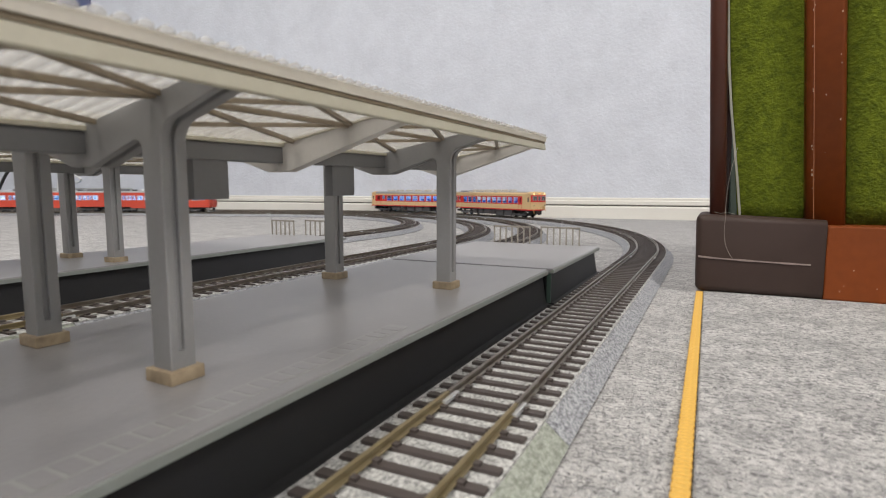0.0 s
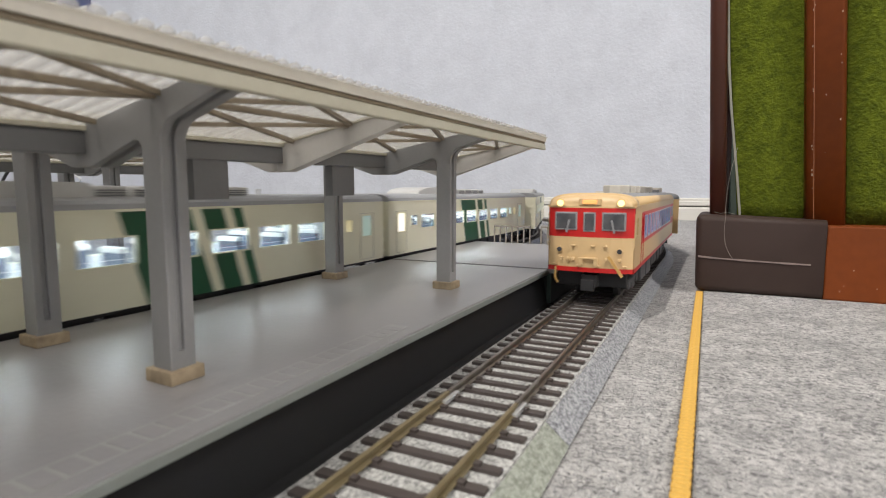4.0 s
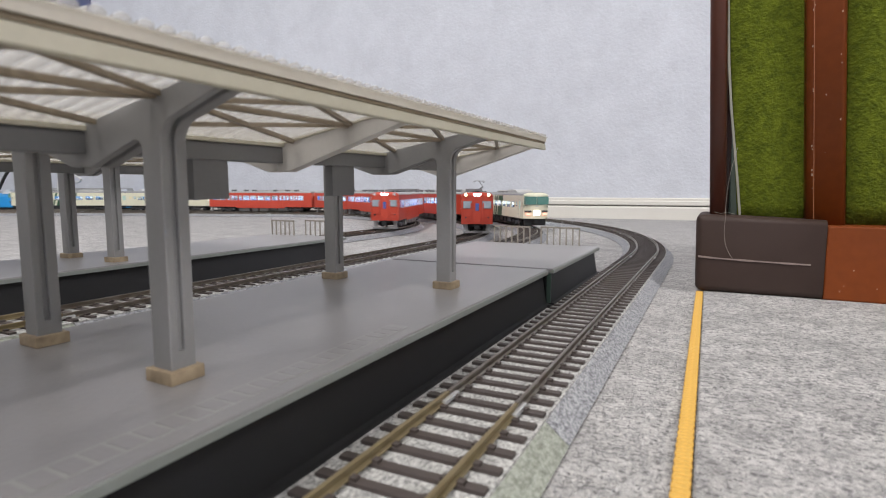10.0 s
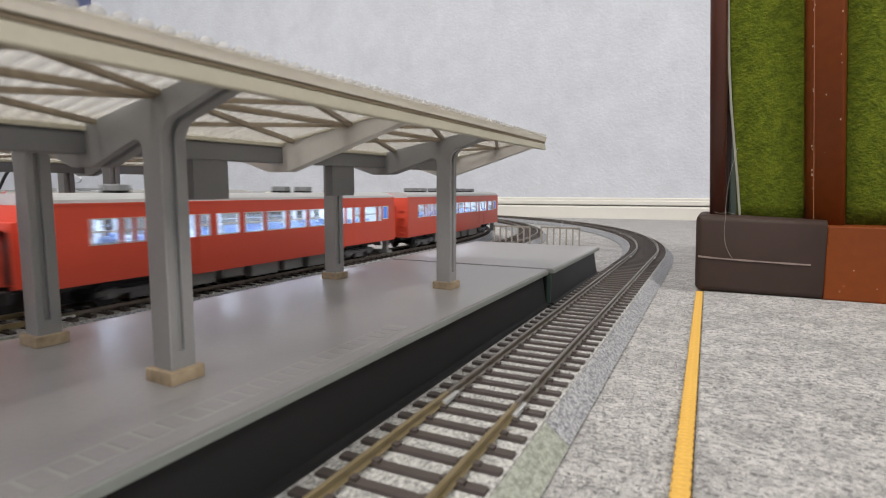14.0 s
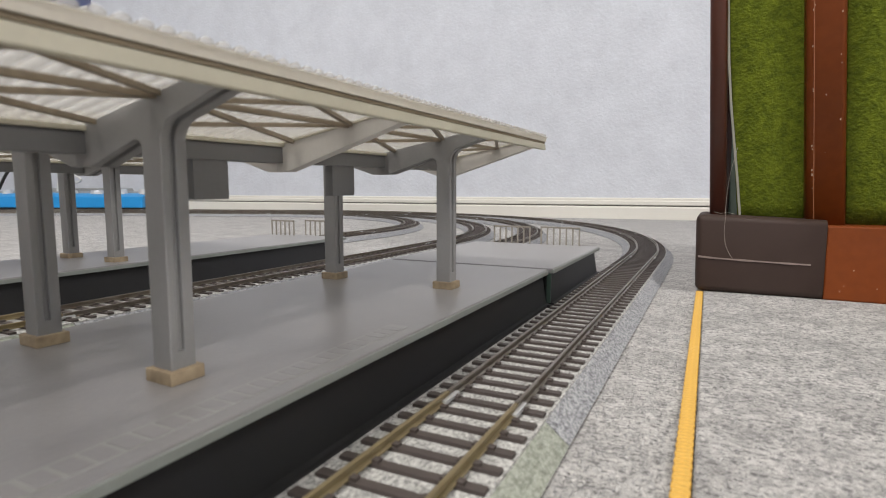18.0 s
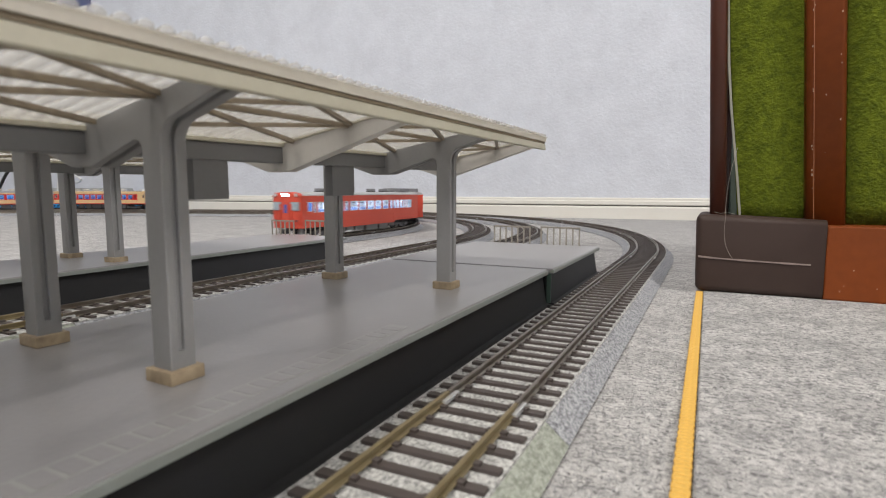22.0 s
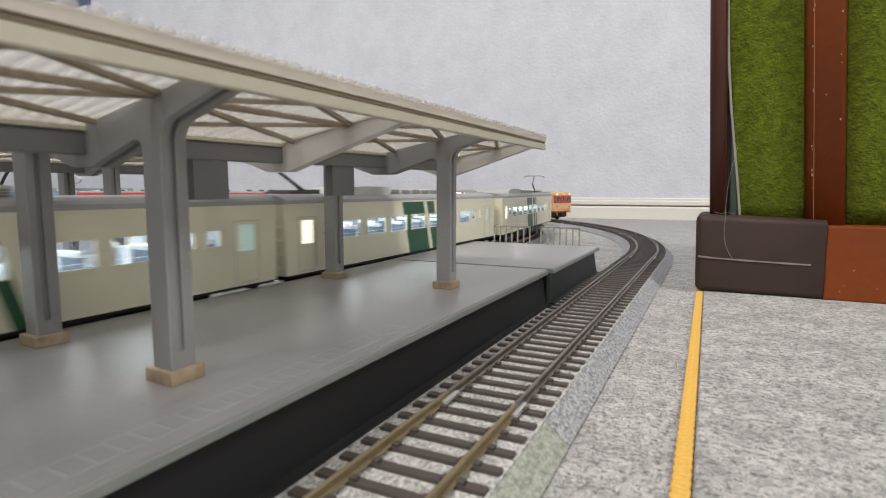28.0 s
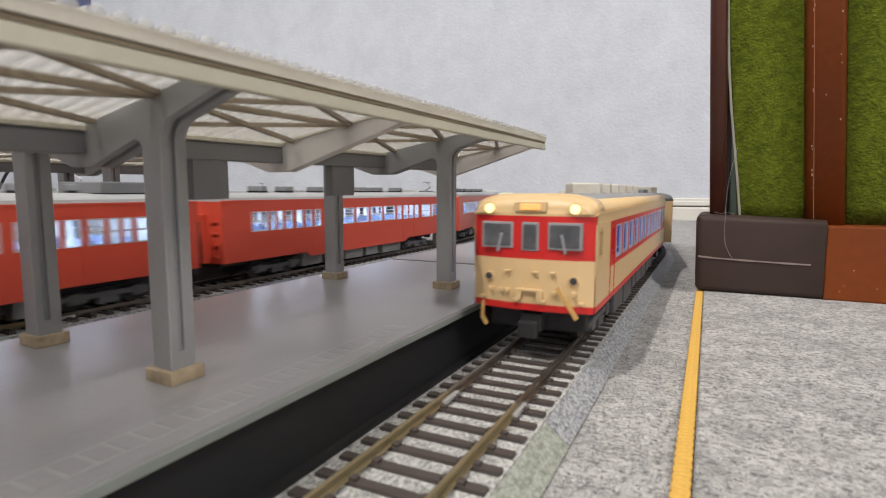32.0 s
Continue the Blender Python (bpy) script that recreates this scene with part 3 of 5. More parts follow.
    for s in (-1, 1):
        e = xm + s * half
        zf = ze - 0.0061
        # edge beam: a broad face below, a recess with its shade painted as a brown strip, and the pale turned-down lip
        # of the sheet above
        bm = prism([(e - s * 0.0014, zf), (e, zf), (e + s * 0.0002, zf + 0.0003), (e, zf + 0.0026), (e - s * 0.0005, zf + 0.0028), (e - s * 0.0005, zf + 0.0050),
                    (e - s * 0.0014, zf + 0.0056)], "y", y0, y1)
        part("fascia", bm, CREAM, c, "cream edge beam")
        part("groove_strip", box(*sorted((e - s * 0.0006, e - s * 0.0001)), y0, y1, zf + 0.0029, zf + 0.0037), GAP_SHADE, c, "brown strip painted as the shaded gap")
        part("sheet_lip", prism([(e - s * 0.0004, zf + 0.0038), (e + s * 0.0003, zf + 0.0038), (e + s * 0.0006, ze - 0.0002), (e - s * 0.0004, ze - 0.0004)], "y", y0, y1), LIP, c,
             "pale lip of the roof sheet")

        def at(f, y):
            x = xm + s * half * f
            return Vector((x, y, zt(x) - 0.0006))

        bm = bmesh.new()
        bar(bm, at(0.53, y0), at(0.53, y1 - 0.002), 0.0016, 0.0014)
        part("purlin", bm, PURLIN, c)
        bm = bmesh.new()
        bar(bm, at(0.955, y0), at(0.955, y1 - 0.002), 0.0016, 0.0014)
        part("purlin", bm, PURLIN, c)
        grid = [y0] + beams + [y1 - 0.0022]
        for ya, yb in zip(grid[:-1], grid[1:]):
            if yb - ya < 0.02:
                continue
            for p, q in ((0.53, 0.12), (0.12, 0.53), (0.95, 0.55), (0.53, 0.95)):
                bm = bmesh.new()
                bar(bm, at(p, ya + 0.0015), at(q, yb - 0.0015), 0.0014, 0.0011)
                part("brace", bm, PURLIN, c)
        # thin roof sheet past the edge beam; its half-round hollow ribs follow below
        xi, xo = xm + s * 0.001, e + s * 0.0010
        zi, zo = zt(xi) + 0.0001, zt(xo) - 0.0003
        ribs.append((xi, xo, zi, zo))
        me = bpy.data.meshes.new("roof_sheet")
        me.from_pydata([(xi, y0, zi), (xo, y0, zo), (xo, y1, zo), (xi, y1, zi)], [], [(0, 1, 2, 3)])
        me.materials.append(SHEET)
        ob = new("roof_sheet", me)
        ob.parent = c
        sol = ob.modifiers.new("thickness", "SOLIDIFY")
        sol.thickness = 0.0003
    for ya, yb in name_boards:
        part("hanging_board", box(xm - 0.0016, xm + 0.0016, ya, yb, 0.0556, zv - 0.0057, 0.0002), VALLEY_SHADE, c, "blank grey hanging board")
    # the roof rises slightly along the platform
    for ob in c.children:
        for v in ob.data.vertices:
            v.co.z += (v.co.y - 0.19) * rise * min(1.0, max(0.0, (v.co.z - deck) / 0.045))
    for xi, xo, zi, zo in ribs:
        verts, faces = [], []
        for k in range(7):
            a = math.pi * k / 6
            for x, z in ((xi, zi), (xo, zo)):
                verts.append((x, -0.0013 * math.cos(a), z + 0.0001 + 0.0009 * math.sin(a)))
        for k in range(6):
            faces.append((2 * k, 2 * k + 1, 2 * k + 3, 2 * k + 2))
        me = bpy.data.meshes.new("rib")
        me.from_pydata(verts, [], faces)
        me.materials.append(SHEET_RIB)
        for i in range(int((y1 - y0) / 0.0034)):
            ob = new("rib", me)
            ob.parent = c
            y = y0 + (i + 0.5) * 0.0034
            ob.location = (0, y, (y - 0.19) * rise)
    return c


def sheet_material(name, clear, through, base):
    m = bpy.data.materials.new(name)
    m.use_nodes = True
    nt = m.node_tree
    b = nt.nodes["Principled BSDF"]
    b.inputs["Base Color"].default_value = base
    b.inputs["Roughness"].default_value = 0.5
    tr = nt.nodes.new("ShaderNodeBsdfTranslucent")
    tr.inputs[0].default_value = (through, through * 0.985, through * 0.955, 1)
    cl = nt.nodes.new("ShaderNodeBsdfTransparent")
    cl.inputs[0].default_value = (0.97, 0.97, 0.96, 1)
    mx = nt.nodes.new("ShaderNodeMixShader")
    mx.inputs[0].default_value = 0.70
    nt.links.new(b.outputs[0], mx.inputs[1])
    nt.links.new(tr.outputs[0], mx.inputs[2])
    my = nt.nodes.new("ShaderNodeMixShader")
    my.inputs[0].default_value = clear
    nt.links.new(mx.outputs[0], my.inputs[1])
    nt.links.new(cl.outputs[0], my.inputs[2])
    nt.links.new(my.outputs[0], nt.nodes["Material Output"].inputs[0])
    return m


SHEET = sheet_material("translucent_sheet", 0.70, 0.80, (0.66, 0.62, 0.54, 1))
SHEET_RIB = sheet_material("translucent_rib", 0.45, 0.55, (0.68, 0.63, 0.54, 1))
LIP = mat("cream_sheet_lip", (0.70, 0.655, 0.57), 0.5, vary=0.2, scale=60)
canopy(-0.0755, 0.0503, ((-0.1660, (-0.0505, -0.1030), 0.0), (-0.0460, (-0.0505, -0.1030), 0.0), (0.0742, (-0.0505, -0.1030), 0.060), (0.1950, (-0.0470, -0.1020), 0.0)),
       -0.245, 0.2570, 0.0135, "grey butterfly station canopy with translucent ribbed roof", ((0.1000, 0.1115), (0.1580, 0.1712)))
canopy(-0.2620, 0.0400, ((-0.0480, (-0.2415, -0.2820), 0.0), (0.0690, (-0.2415, -0.2820), 0.0), (0.1865, (-0.2415, -0.2820), 0.0)), -0.130, 0.245, 0.010,
       "grey butterfly canopy on the farther platform", ())


# ---------------------------------------------------------------- fences
def fence(x0, x1, y0, y1, z, h, n, board=None):
    f = tagged(empty("platform_fence"), "small grey-brown model railing at the platform end", "fence", "platform end fences")
    a, b = Vector((x0, y0, z)), Vector((x1, y1, z))
    for i in range(n):
        p = a.lerp(b, i / (n - 1))
        bm = bmesh.new()
        bar(bm, p, p + Vector((0, 0, h)), 0.0009, 0.0009, up=(0, 1, 0))
        part("bar", bm, FENCE_M, f)
    bm = bmesh.new()
    bar(bm, a + Vector((-0.0005, 0, h)), b + Vector((0.0005, 0, h)), 0.0009, 0.0012)
    part("top_rail", bm, FENCE_M, f)
    if board is not None:
        p, q = a.lerp(b, board[0]), a.lerp(b, board[1])
        bm = bmesh.new()
        bar(bm, (p + q) / 2 + Vector((0, 0, 0.004)), (p + q) / 2 + Vector((0, 0, h)), 0.0010, (q - p).length, up=(1, 0, 0))
        part("notice_board", bm, FENCE_M, f)


fence(-0.0990, -0.0715, 0.3855, 0.3855, 0.0179, 0.0132, 7)
fence(-0.0635, -0.0360, 0.3870, 0.3870, 0.0179, 0.0132, 7)
fence(-0.3000, -0.2755, 0.3660, 0.3660, 0.0179, 0.0132, 6)
fence(-0.2685, -0.2320, 0.3730, 0.3730, 0.0179, 0.0136, 8)


# ---------------------------------------------------------------- folded table, rug binding
def cloth_panel(t, name, left, right, y, material, label, seed):
    """A felt panel between two slanting edges, slightly slack and wavy. left, right: (x at the foot, x at the top)."""
    nx, nz, z0, z1 = 18, 30, 0.0400, 0.384
    verts, faces = [], []
    for j in range(nz + 1):
        v = j / nz
        a, b = left[0] + (left[1] - left[0]) * v, right[0] + (right[1] - right[0]) * v
        for i in range(nx + 1):
            u = i / nx
            slack = 0.0022 * math.sin(math.pi * u) + 0.0016 * noise.noise(Vector((u * 3 + seed, v * 7, 0.3)))
            verts.append((a + (b - a) * u, y - slack, z0 + (z1 - z0) * v))
    for j in range(nz):
        for i in range(nx):
            o = j * (nx + 1) + i
            faces.append((o, o + 1, o + nx + 2, o + nx + 1))
    me = bpy.data.meshes.new(name)
    me.from_pydata(verts, [], faces)
    me.materials.append(material)
    for p in me.polygons:
        p.use_smooth = True
    ob = new(name, me)
    ob.parent = t
    ob["label"] = label
    sol = ob.modifiers.new("thickness", "SOLIDIFY")
    sol.thickness, sol.offset = 0.003, 1.0
    return ob


def folded_table():
    """A folding table stood on its edge, leaning a little; its lower edge rests on the rug."""
    t = tagged(empty("folded_game_table"), "upended folding table with green felt and brown wooden rim", "table")
    g, top = 0.0016, 0.380

    def lean(x, k, z, ref):
        return x + (z - ref) * k

    # moulded cap: round at its outer end and along its top, cut square against the wooden rail
    bm = prism([(0.0402, g), (0.1000, g), (0.1000, 0.0424), (0.0392, 0.0446)], "y", 0.3350, 0.3900)
    outer = [e for e in bm.edges if not all(v.co.x > 0.09 for v in e.verts)]
    bmesh.ops.bevel(bm, geom=outer, offset=0.0036, segments=4, affect="EDGES", profile=0.5)
    cap = part("corner_cap", bm, CAP_BROWN, t, "dark brown moulded plastic corner cap", smooth=True)
    bm = bmesh.new()
    for p, q in zip(range(8), range(1, 9)):
        bar(bm, (0.0412 + p * 0.0066, 0.3348, 0.0212 - 0.0018 * (p / 8) ** 0.6), (0.0412 + q * 0.0066, 0.3348, 0.0212 - 0.0018 * (q / 8) ** 0.6), 0.0008, 0.0007 + 0.0003 * (p % 3 == 0))
    bar(bm, (0.0401, 0.3375, 0.0212), (0.0401, 0.3890, 0.0214), 0.0008, 0.0008)
    part("seam", bm, mat("seam_brown", (0.26, 0.20, 0.18), 0.5), cap)
    # long pale hairs that hang over the cap
    hair_m = mat("pale_hair", (0.40, 0.36, 0.32), 0.5)
    for strand in ([(0.0575, 0.0800), (0.0552, 0.0690), (0.0538, 0.0580), (0.0535, 0.0480), (0.0536, 0.0415), (0.0534, 0.0365), (0.0537, 0.0318), (0.0546, 0.0275), (0.0560, 0.0242), (0.0578, 0.0212)],
                   [(0.0480, 0.0460), (0.0510, 0.0452), (0.0545, 0.0458), (0.0580, 0.0449)]):
        bm = bmesh.new()
        for p, q in zip(strand[:-1], strand[1:]):
            bar(bm, (p[0], 0.3346, p[1]), (q[0], 0.3346, q[1]), 0.00016, 0.00016, up=(0, 1, 0))
        part("hair", bm, hair_m, cap, "thin pale hair")
    part("bottom_rail", box(0.1002, 0.4300, 0.3362, 0.3880, g, 0.0398, 0.0010), WOOD, t)

    def post(name, x0, x1, k, z0, y0, y1, material, label, bevel, segments):
        bm = prism([(x0, z0), (x1, z0), (lean(x1, k, top, z0), top), (lean(x0, k, top, z0), top)], "y", y0, y1)
        upright = [e for e in bm.edges if abs(e.verts[0].co.z - e.verts[1].co.z) > 0.1]
        bmesh.ops.bevel(bm, geom=upright, offset=bevel, segments=segments, affect="EDGES", profile=0.5)
        return part(name, bm, material, t, label, smooth=True)

    post("rim_post", 0.0458, 0.0545, -0.0440, 0.0430, 0.3460, 0.3720, DARK_WOOD, "dark rounded wooden rim", 0.0034, 5)
    divider = post("divider", 0.0918, 0.1094, -0.0560, 0.0390, 0.3440, 0.3570, WOOD, "reddish wooden divider rail", 0.0030, 4)
    # highlight on the divider's rounded left edge, painted as a thin paler bar
    bm = bmesh.new()
    bar(bm, (0.0950, 0.34395, 0.0420), (0.0759, 0.34395, top), 0.0003, 0.0005, up=(0, 1, 0))
    part("edge_line", bm, mat("wood_highlight", (0.30, 0.11, 0.04), 0.5), divider)
    cloth_panel(t, "felt_panel", (0.0604, 0.0298), (0.0960, 0.0770), 0.3565, FELT, "green felt panel", 1.0)
    cloth_panel(t, "felt_panel", (0.1060, 0.0870), (0.4300, 0.4300), 0.3565, FELT, "green felt panel", 5.0)
    bm = bmesh.new()
    for i in range(16):
        za, zb = 0.0430 + i * 0.0211, 0.0430 + (i + 1) * 0.0211
        xa, xb = (0.0602 - 0.0306 * (z - 0.043) / 0.337 + 0.0010 * math.sin(z * 40) for z in (za, zb))
        bar(bm, (xa, 0.3535, za), (xb, 0.3535, zb), 0.0012, 0.0055, up=(0, 1, 0))
    part("felt_edge", bm, FELT_EDGE, t, "pale felt edge")
    bm = prism([(0.0555, 0.0430), (0.0598, 0.0430), (0.0580, 0.1000), (0.0552, 0.1000)], "y", 0.3590, 0.3620)
    part("backing_strip", bm, mat("grey_green_backing", (0.10, 0.13, 0.11), 0.8), t, "grey-green strip of backing")
    bm = prism([(0.0540, 0.0400), (0.4300, 0.0400), (0.4300, top), (0.0400, top)], "y", 0.3660, 0.3860)
    part("back_board", bm, DARK_WOOD, t)
    # small paint scuffs on the wood
    rnd = random.Random(8)
    scuff = mat("pale_scuff", (0.48, 0.36, 0.26), 0.8)
    for _ in range(22):
        z = rnd.uniform(0.045, 0.26)
        x = lean(rnd.choice((0.0945, 0.0950, 0.1000, 0.1068)), -0.0560, z, 0.0390) + rnd.uniform(-0.0004, 0.0004)
        l = rnd.uniform(0.00010, 0.0003)
        part("scuff", box(x - l, x + l, 0.34385, 0.34405, z - l * 2.0, z + l * 2.0), scuff, t)
    for _ in range(9):
        x, z = rnd.uniform(0.103, 0.17), rnd.uniform(0.006, 0.036)
        part("scuff", box(x - 0.0002, x + 0.0002, 0.33605, 0.33625, z - 0.0003, z + 0.0003), scuff, t)
    part("side_rail", box(0.4300, 0.4700, 0.3362, 0.3880, g, top, 0.002), WOOD, t)
    part("top_rail", box(0.0250, 0.4300, 0.3362, 0.3880, top, top + 0.040, 0.002), WOOD, t)
    return t


folded_table()


def rug():
    """A thin rug whose edge carries a yellow stitched binding, a little askew to the track."""
    def edge(y):
        return 0.0466 - 0.0068 * (y - 0.10)

    bm = prism([(edge(-1.6), -1.6), (1.9, -1.6), (1.9, 0.80), (edge(0.80), 0.80)], "z", 0.0002, 0.0016, 0.0004)
    tagged(link("rug", bm, RUG), "grey mottled felt rug under the folded table", "rug")
    b = tagged(empty("rug_binding", pose(edge(0.10) - 0.0022, 0.10, 0, 0, 0, math.degrees(0.0068))), "yellow woven tape along the rug edge", "tape")
    part("tape", box(-0.0018, 0.0018, -0.9, 0.2395, 0.0002, 0.0010, 0.0003), YELLOW_DEEP, b)
    me = None
    for i in range(146):
        if me is None:
            ob = part("stitch", box(-0.0017, 0.0017, -0.00080, 0.00080, 0.0008, 0.00138, 0.00024), YELLOW, b)
            me = ob.data
        else:
            ob = new("stitch", me)
            ob.parent = b
        ob.location = (0.00014 * (-1) ** i, -0.030 + i * 0.00184, 0)


rug()


def fibres():
    """Loose lint and fibre ends standing out of the felt close to the camera."""
    rnd = random.Random(5)
    m = bpy.data.materials.new("felt_fibres")
    m.use_nodes = True
    nt = m.node_tree
    b = nt.nodes["Principled BSDF"]
    b.inputs["Roughness"].default_value = 0.9
    g = nt.nodes.new("ShaderNodeNewGeometry")
    r = nt.nodes.new("ShaderNodeValToRGB")
    r.color_ramp.elements[0].color, r.color_ramp.elements[1].color = (0.14, 0.14, 0.15, 1), (0.58, 0.575, 0.57, 1)
    nt.links.new(g.outputs["Random Per Island"], r.inputs[0])
    nt.links.new(r.outputs[0], b.inputs["Base Color"])
    for name, x0, x1, y0, y1, z, n, label in (("rug_fibres", 0.0464, 0.24, 0.075, 0.345, 0.0015, 7000, "short grey felt fibres of the rug"),
                                               ("carpet_fibres", 0.0225, 0.0422, 0.085, 0.52, 0.0, 2500, "short grey felt fibres of the carpet")):
        verts, faces = [], []
        for _ in range(n):
            x, y = rnd.uniform(x0, x1), y0 + (y1 - y0) * rnd.random() ** 1.4
            a, l = rnd.uniform(0, 2 * math.pi), rnd.uniform(0.0006, 0.0017)
            w = rnd.uniform(0.00006, 0.00014)
            d = Vector((math.cos(a), math.sin(a), 0))
            side = Vector((-d.y, d.x, 0)) * w
            p0 = Vector((x, y, z))
            p1 = p0 + d * l * 0.5 + Vector((0, 0, rnd.uniform(0.0001, 0.0006)))
            p2 = p0 + d * l + Vector((rnd.uniform(-0.0003, 0.0003), rnd.uniform(-0.0003, 0.0003), rnd.uniform(0.0, 0.0009)))
            o = len(verts)
            verts += [p0 - side, p0 + side, p1 + side, p1 - side, p2]
            faces += [(o, o + 1, o + 2, o + 3), (o + 3, o + 2, o + 4)]
        me = bpy.data.meshes.new(name)
        me.from_pydata(verts, [], faces)
        me.materials.append(m)
        tagged(new(name, me), label, "fibres", kind="stuff")


fibres()



# ---------------------------------------------------------------- far end of the room
def control_box(m, length, knobs, label):
    b = tagged(empty("control_box", m), label, "controller", "blue train controllers")
    part("base", box(0.003, length - 0.003, -0.045, 0.045, 0.0, 0.010, 0.001), BLACK, b)
    part("case", prism([(-0.050, 0.010), (0.050, 0.010), (0.050, 0.052), (-0.030, 0.047), (-0.050, 0.040)], "x", 0.0, length, 0.0015), BLUE_BOX, b)
    for x, w, h in knobs:
        part("knob", cyl((x, -0.005, 0.047), (x, -0.005, 0.047 + h), w / 2, w / 2 * 0.9, 16), SILVER, b, "silver control knob")
        part("pointer", prism([(x + w * 0.3, 0.047), (x + w * 0.9, 0.047), (x + w * 0.6, 0.055)], "y", -0.036, -0.034), WHITE_P, b)
    part("panel", box(0.02, length - 0.02, 0.012, 0.036, 0.047, 0.0545, 0.001), GREY_PLASTIC, b)
    return b


def far_end():
    a = math.degrees(math.atan2(0.354, 0.935))
    control_box(pose(-1.655, 0.905, 0, 0, 0, a + 6), 0.300, ((0.084, 0.024, 0.011), (0.151, 0.036, 0.011), (0.2245, 0.020, 0.014), (0.279, 0.024, 0.014)), "blue plastic train controller with silver knobs")
    control_box(pose(-1.885, 0.795, 0, 0, 0, a + 6), 0.215, ((0.06, 0.024, 0.012), (0.15, 0.024, 0.012)), "blue plastic train controller with a lead")
    # grey device and looped leads behind
    d = tagged(empty("power_unit", pose(-1.66, 1.035, 0, 0, 0, 8)), "pale grey power unit behind the controllers", "device")
    part("case", box(-0.13, 0.14, -0.03, 0.03, 0.0, 0.060, 0.003), GREY_PLASTIC, d)
    part("lid", box(-0.128, 0.138, -0.028, 0.028, 0.060, 0.064, 0.002), ROOF_LIGHT, d)
    for pts, r, material, label in (
            ([(-1.74, 0.985, 0.055), (-1.72, 0.985, 0.100), (-1.66, 0.985, 0.105), (-1.62, 0.985, 0.088), (-1.66, 0.985, 0.078), (-1.73, 0.985, 0.082)], 0.0030, WHITE_P, "looped white lead over the controllers"),
            ([(-1.95, 0.93, 0.06), (-1.90, 0.935, 0.115), (-1.86, 0.94, 0.125), (-1.845, 0.945, 0.085), (-1.80, 0.95, 0.075), (-1.78, 0.955, 0.10)], 0.0045, BLACK, "thick black cable bundle"),
            ([(-1.96, 0.86, 0.05), (-1.88, 0.865, 0.068), (-1.84, 0.870, 0.060), (-1.825, 0.875, 0.040)], 0.0028, WHITE_P, "thin white lead beside the controllers")):
        bm = bmesh.new()
        v = [Vector(p) for p in pts]
        fine = []
        for i in range(len(v) - 1):
            p0, p1, p2, p3 = v[max(i - 1, 0)], v[i], v[i + 1], v[min(i + 2, len(v) - 1)]
            for k in range(6):
                u = k / 6
                fine.append(0.5 * ((2 * p1) + (p2 - p0) * u + (2 * p0 - 5 * p1 + 4 * p2 - p3) * u * u + (3 * p1 - p0 - 3 * p2 + p3) * u ** 3))
        fine.append(v[-1])
        for p, q in zip(fine[:-1], fine[1:]):
            add_cyl(bm, p, q, r, n=8)
        tagged(link("cable", bm, material, smooth=True), label, "cable")
    # picture on the wall, mostly above the view
    w = tagged(empty("wall_picture", pose(-1.98, wall_y(-1.98), 0.72, 0, 0, 3.4)), "blue-grey picture on the pale wall", "picture")
    part("sheet", box(-0.30, 0.275, -0.006, -0.001, -0.115, 0.20, 0.001), mat("picture_blue", (0.10, 0.15, 0.30), 0.5, vary=0.6, scale=12, tint=(0.16, 0.11, 0.20)), w)
    part("white_patch", box(0.215, 0.262, -0.0075, -0.006, -0.118, -0.095), WHITE_P, w)


far_end()


# ---------------------------------------------------------------- railway cars
def side_shell(w, zb, ze, half, holes, ends):
    """Two side walls with real window openings, a floor and end walls; all in car space, y along the car."""
    bm = bmesh.new()
    th = 0.0008
    ys = sorted({-half, half, *[h[0] for h in holes], *[h[1] for h in holes]})
    zs = sorted({zb, ze, *[h[2] for h in holes], *[h[3] for h in holes]})

    def open_cell(ya, yb, za, zc):
        ym, zm = (ya + yb) / 2, (za + zc) / 2
        return any(h[0] < ym < h[1] and h[2] < zm < h[3] for h in holes)

    for s in (-1, 1):
        for ya, yb in zip(ys[:-1], ys[1:]):
            for za, zc in zip(zs[:-1], zs[1:]):
                if open_cell(ya, yb, za, zc):
                    for p, q in (((ya, za), (yb, za)), ((yb, za), (yb, zc)), ((yb, zc), (ya, zc)), ((ya, zc), (ya, za))):
                        bm.faces.new([bm.verts.new(v) for v in ((s * w, *p), (s * w, *q), (s * (w - th), *q), (s * (w - th), *p))]).material_index = 1
                    continue
                for k, x in enumerate((s * w, s * (w - th))):
                    bm.faces.new([bm.verts.new(v) for v in ((x, ya, za), (x, yb, za), (x, yb, zc), (x, ya, zc))]).material_index = k
    add_box(bm, -w + th, w - th, -half, half, zb, zb + 0.001, mi=1)
    for y0, y1 in ends:
        add_box(bm, -w + 0.0001, w - 0.0001, y0, y1, zb, ze, mi=2)
    bmesh.ops.remove_doubles(bm, verts=bm.verts, dist=1e-6)
    bmesh.ops.recalc_face_normals(bm, faces=bm.faces)
    return bm


def roof_outline(w, ze, zr, n=10):
    pts = []
    for i in range(n + 1):
        a = math.pi * i / n
        c, s = math.cos(a), math.sin(a)
        pts.append((w * math.copysign(abs(c) ** 0.62, c), ze + (zr - ze) * s ** 0.72))
    return pts


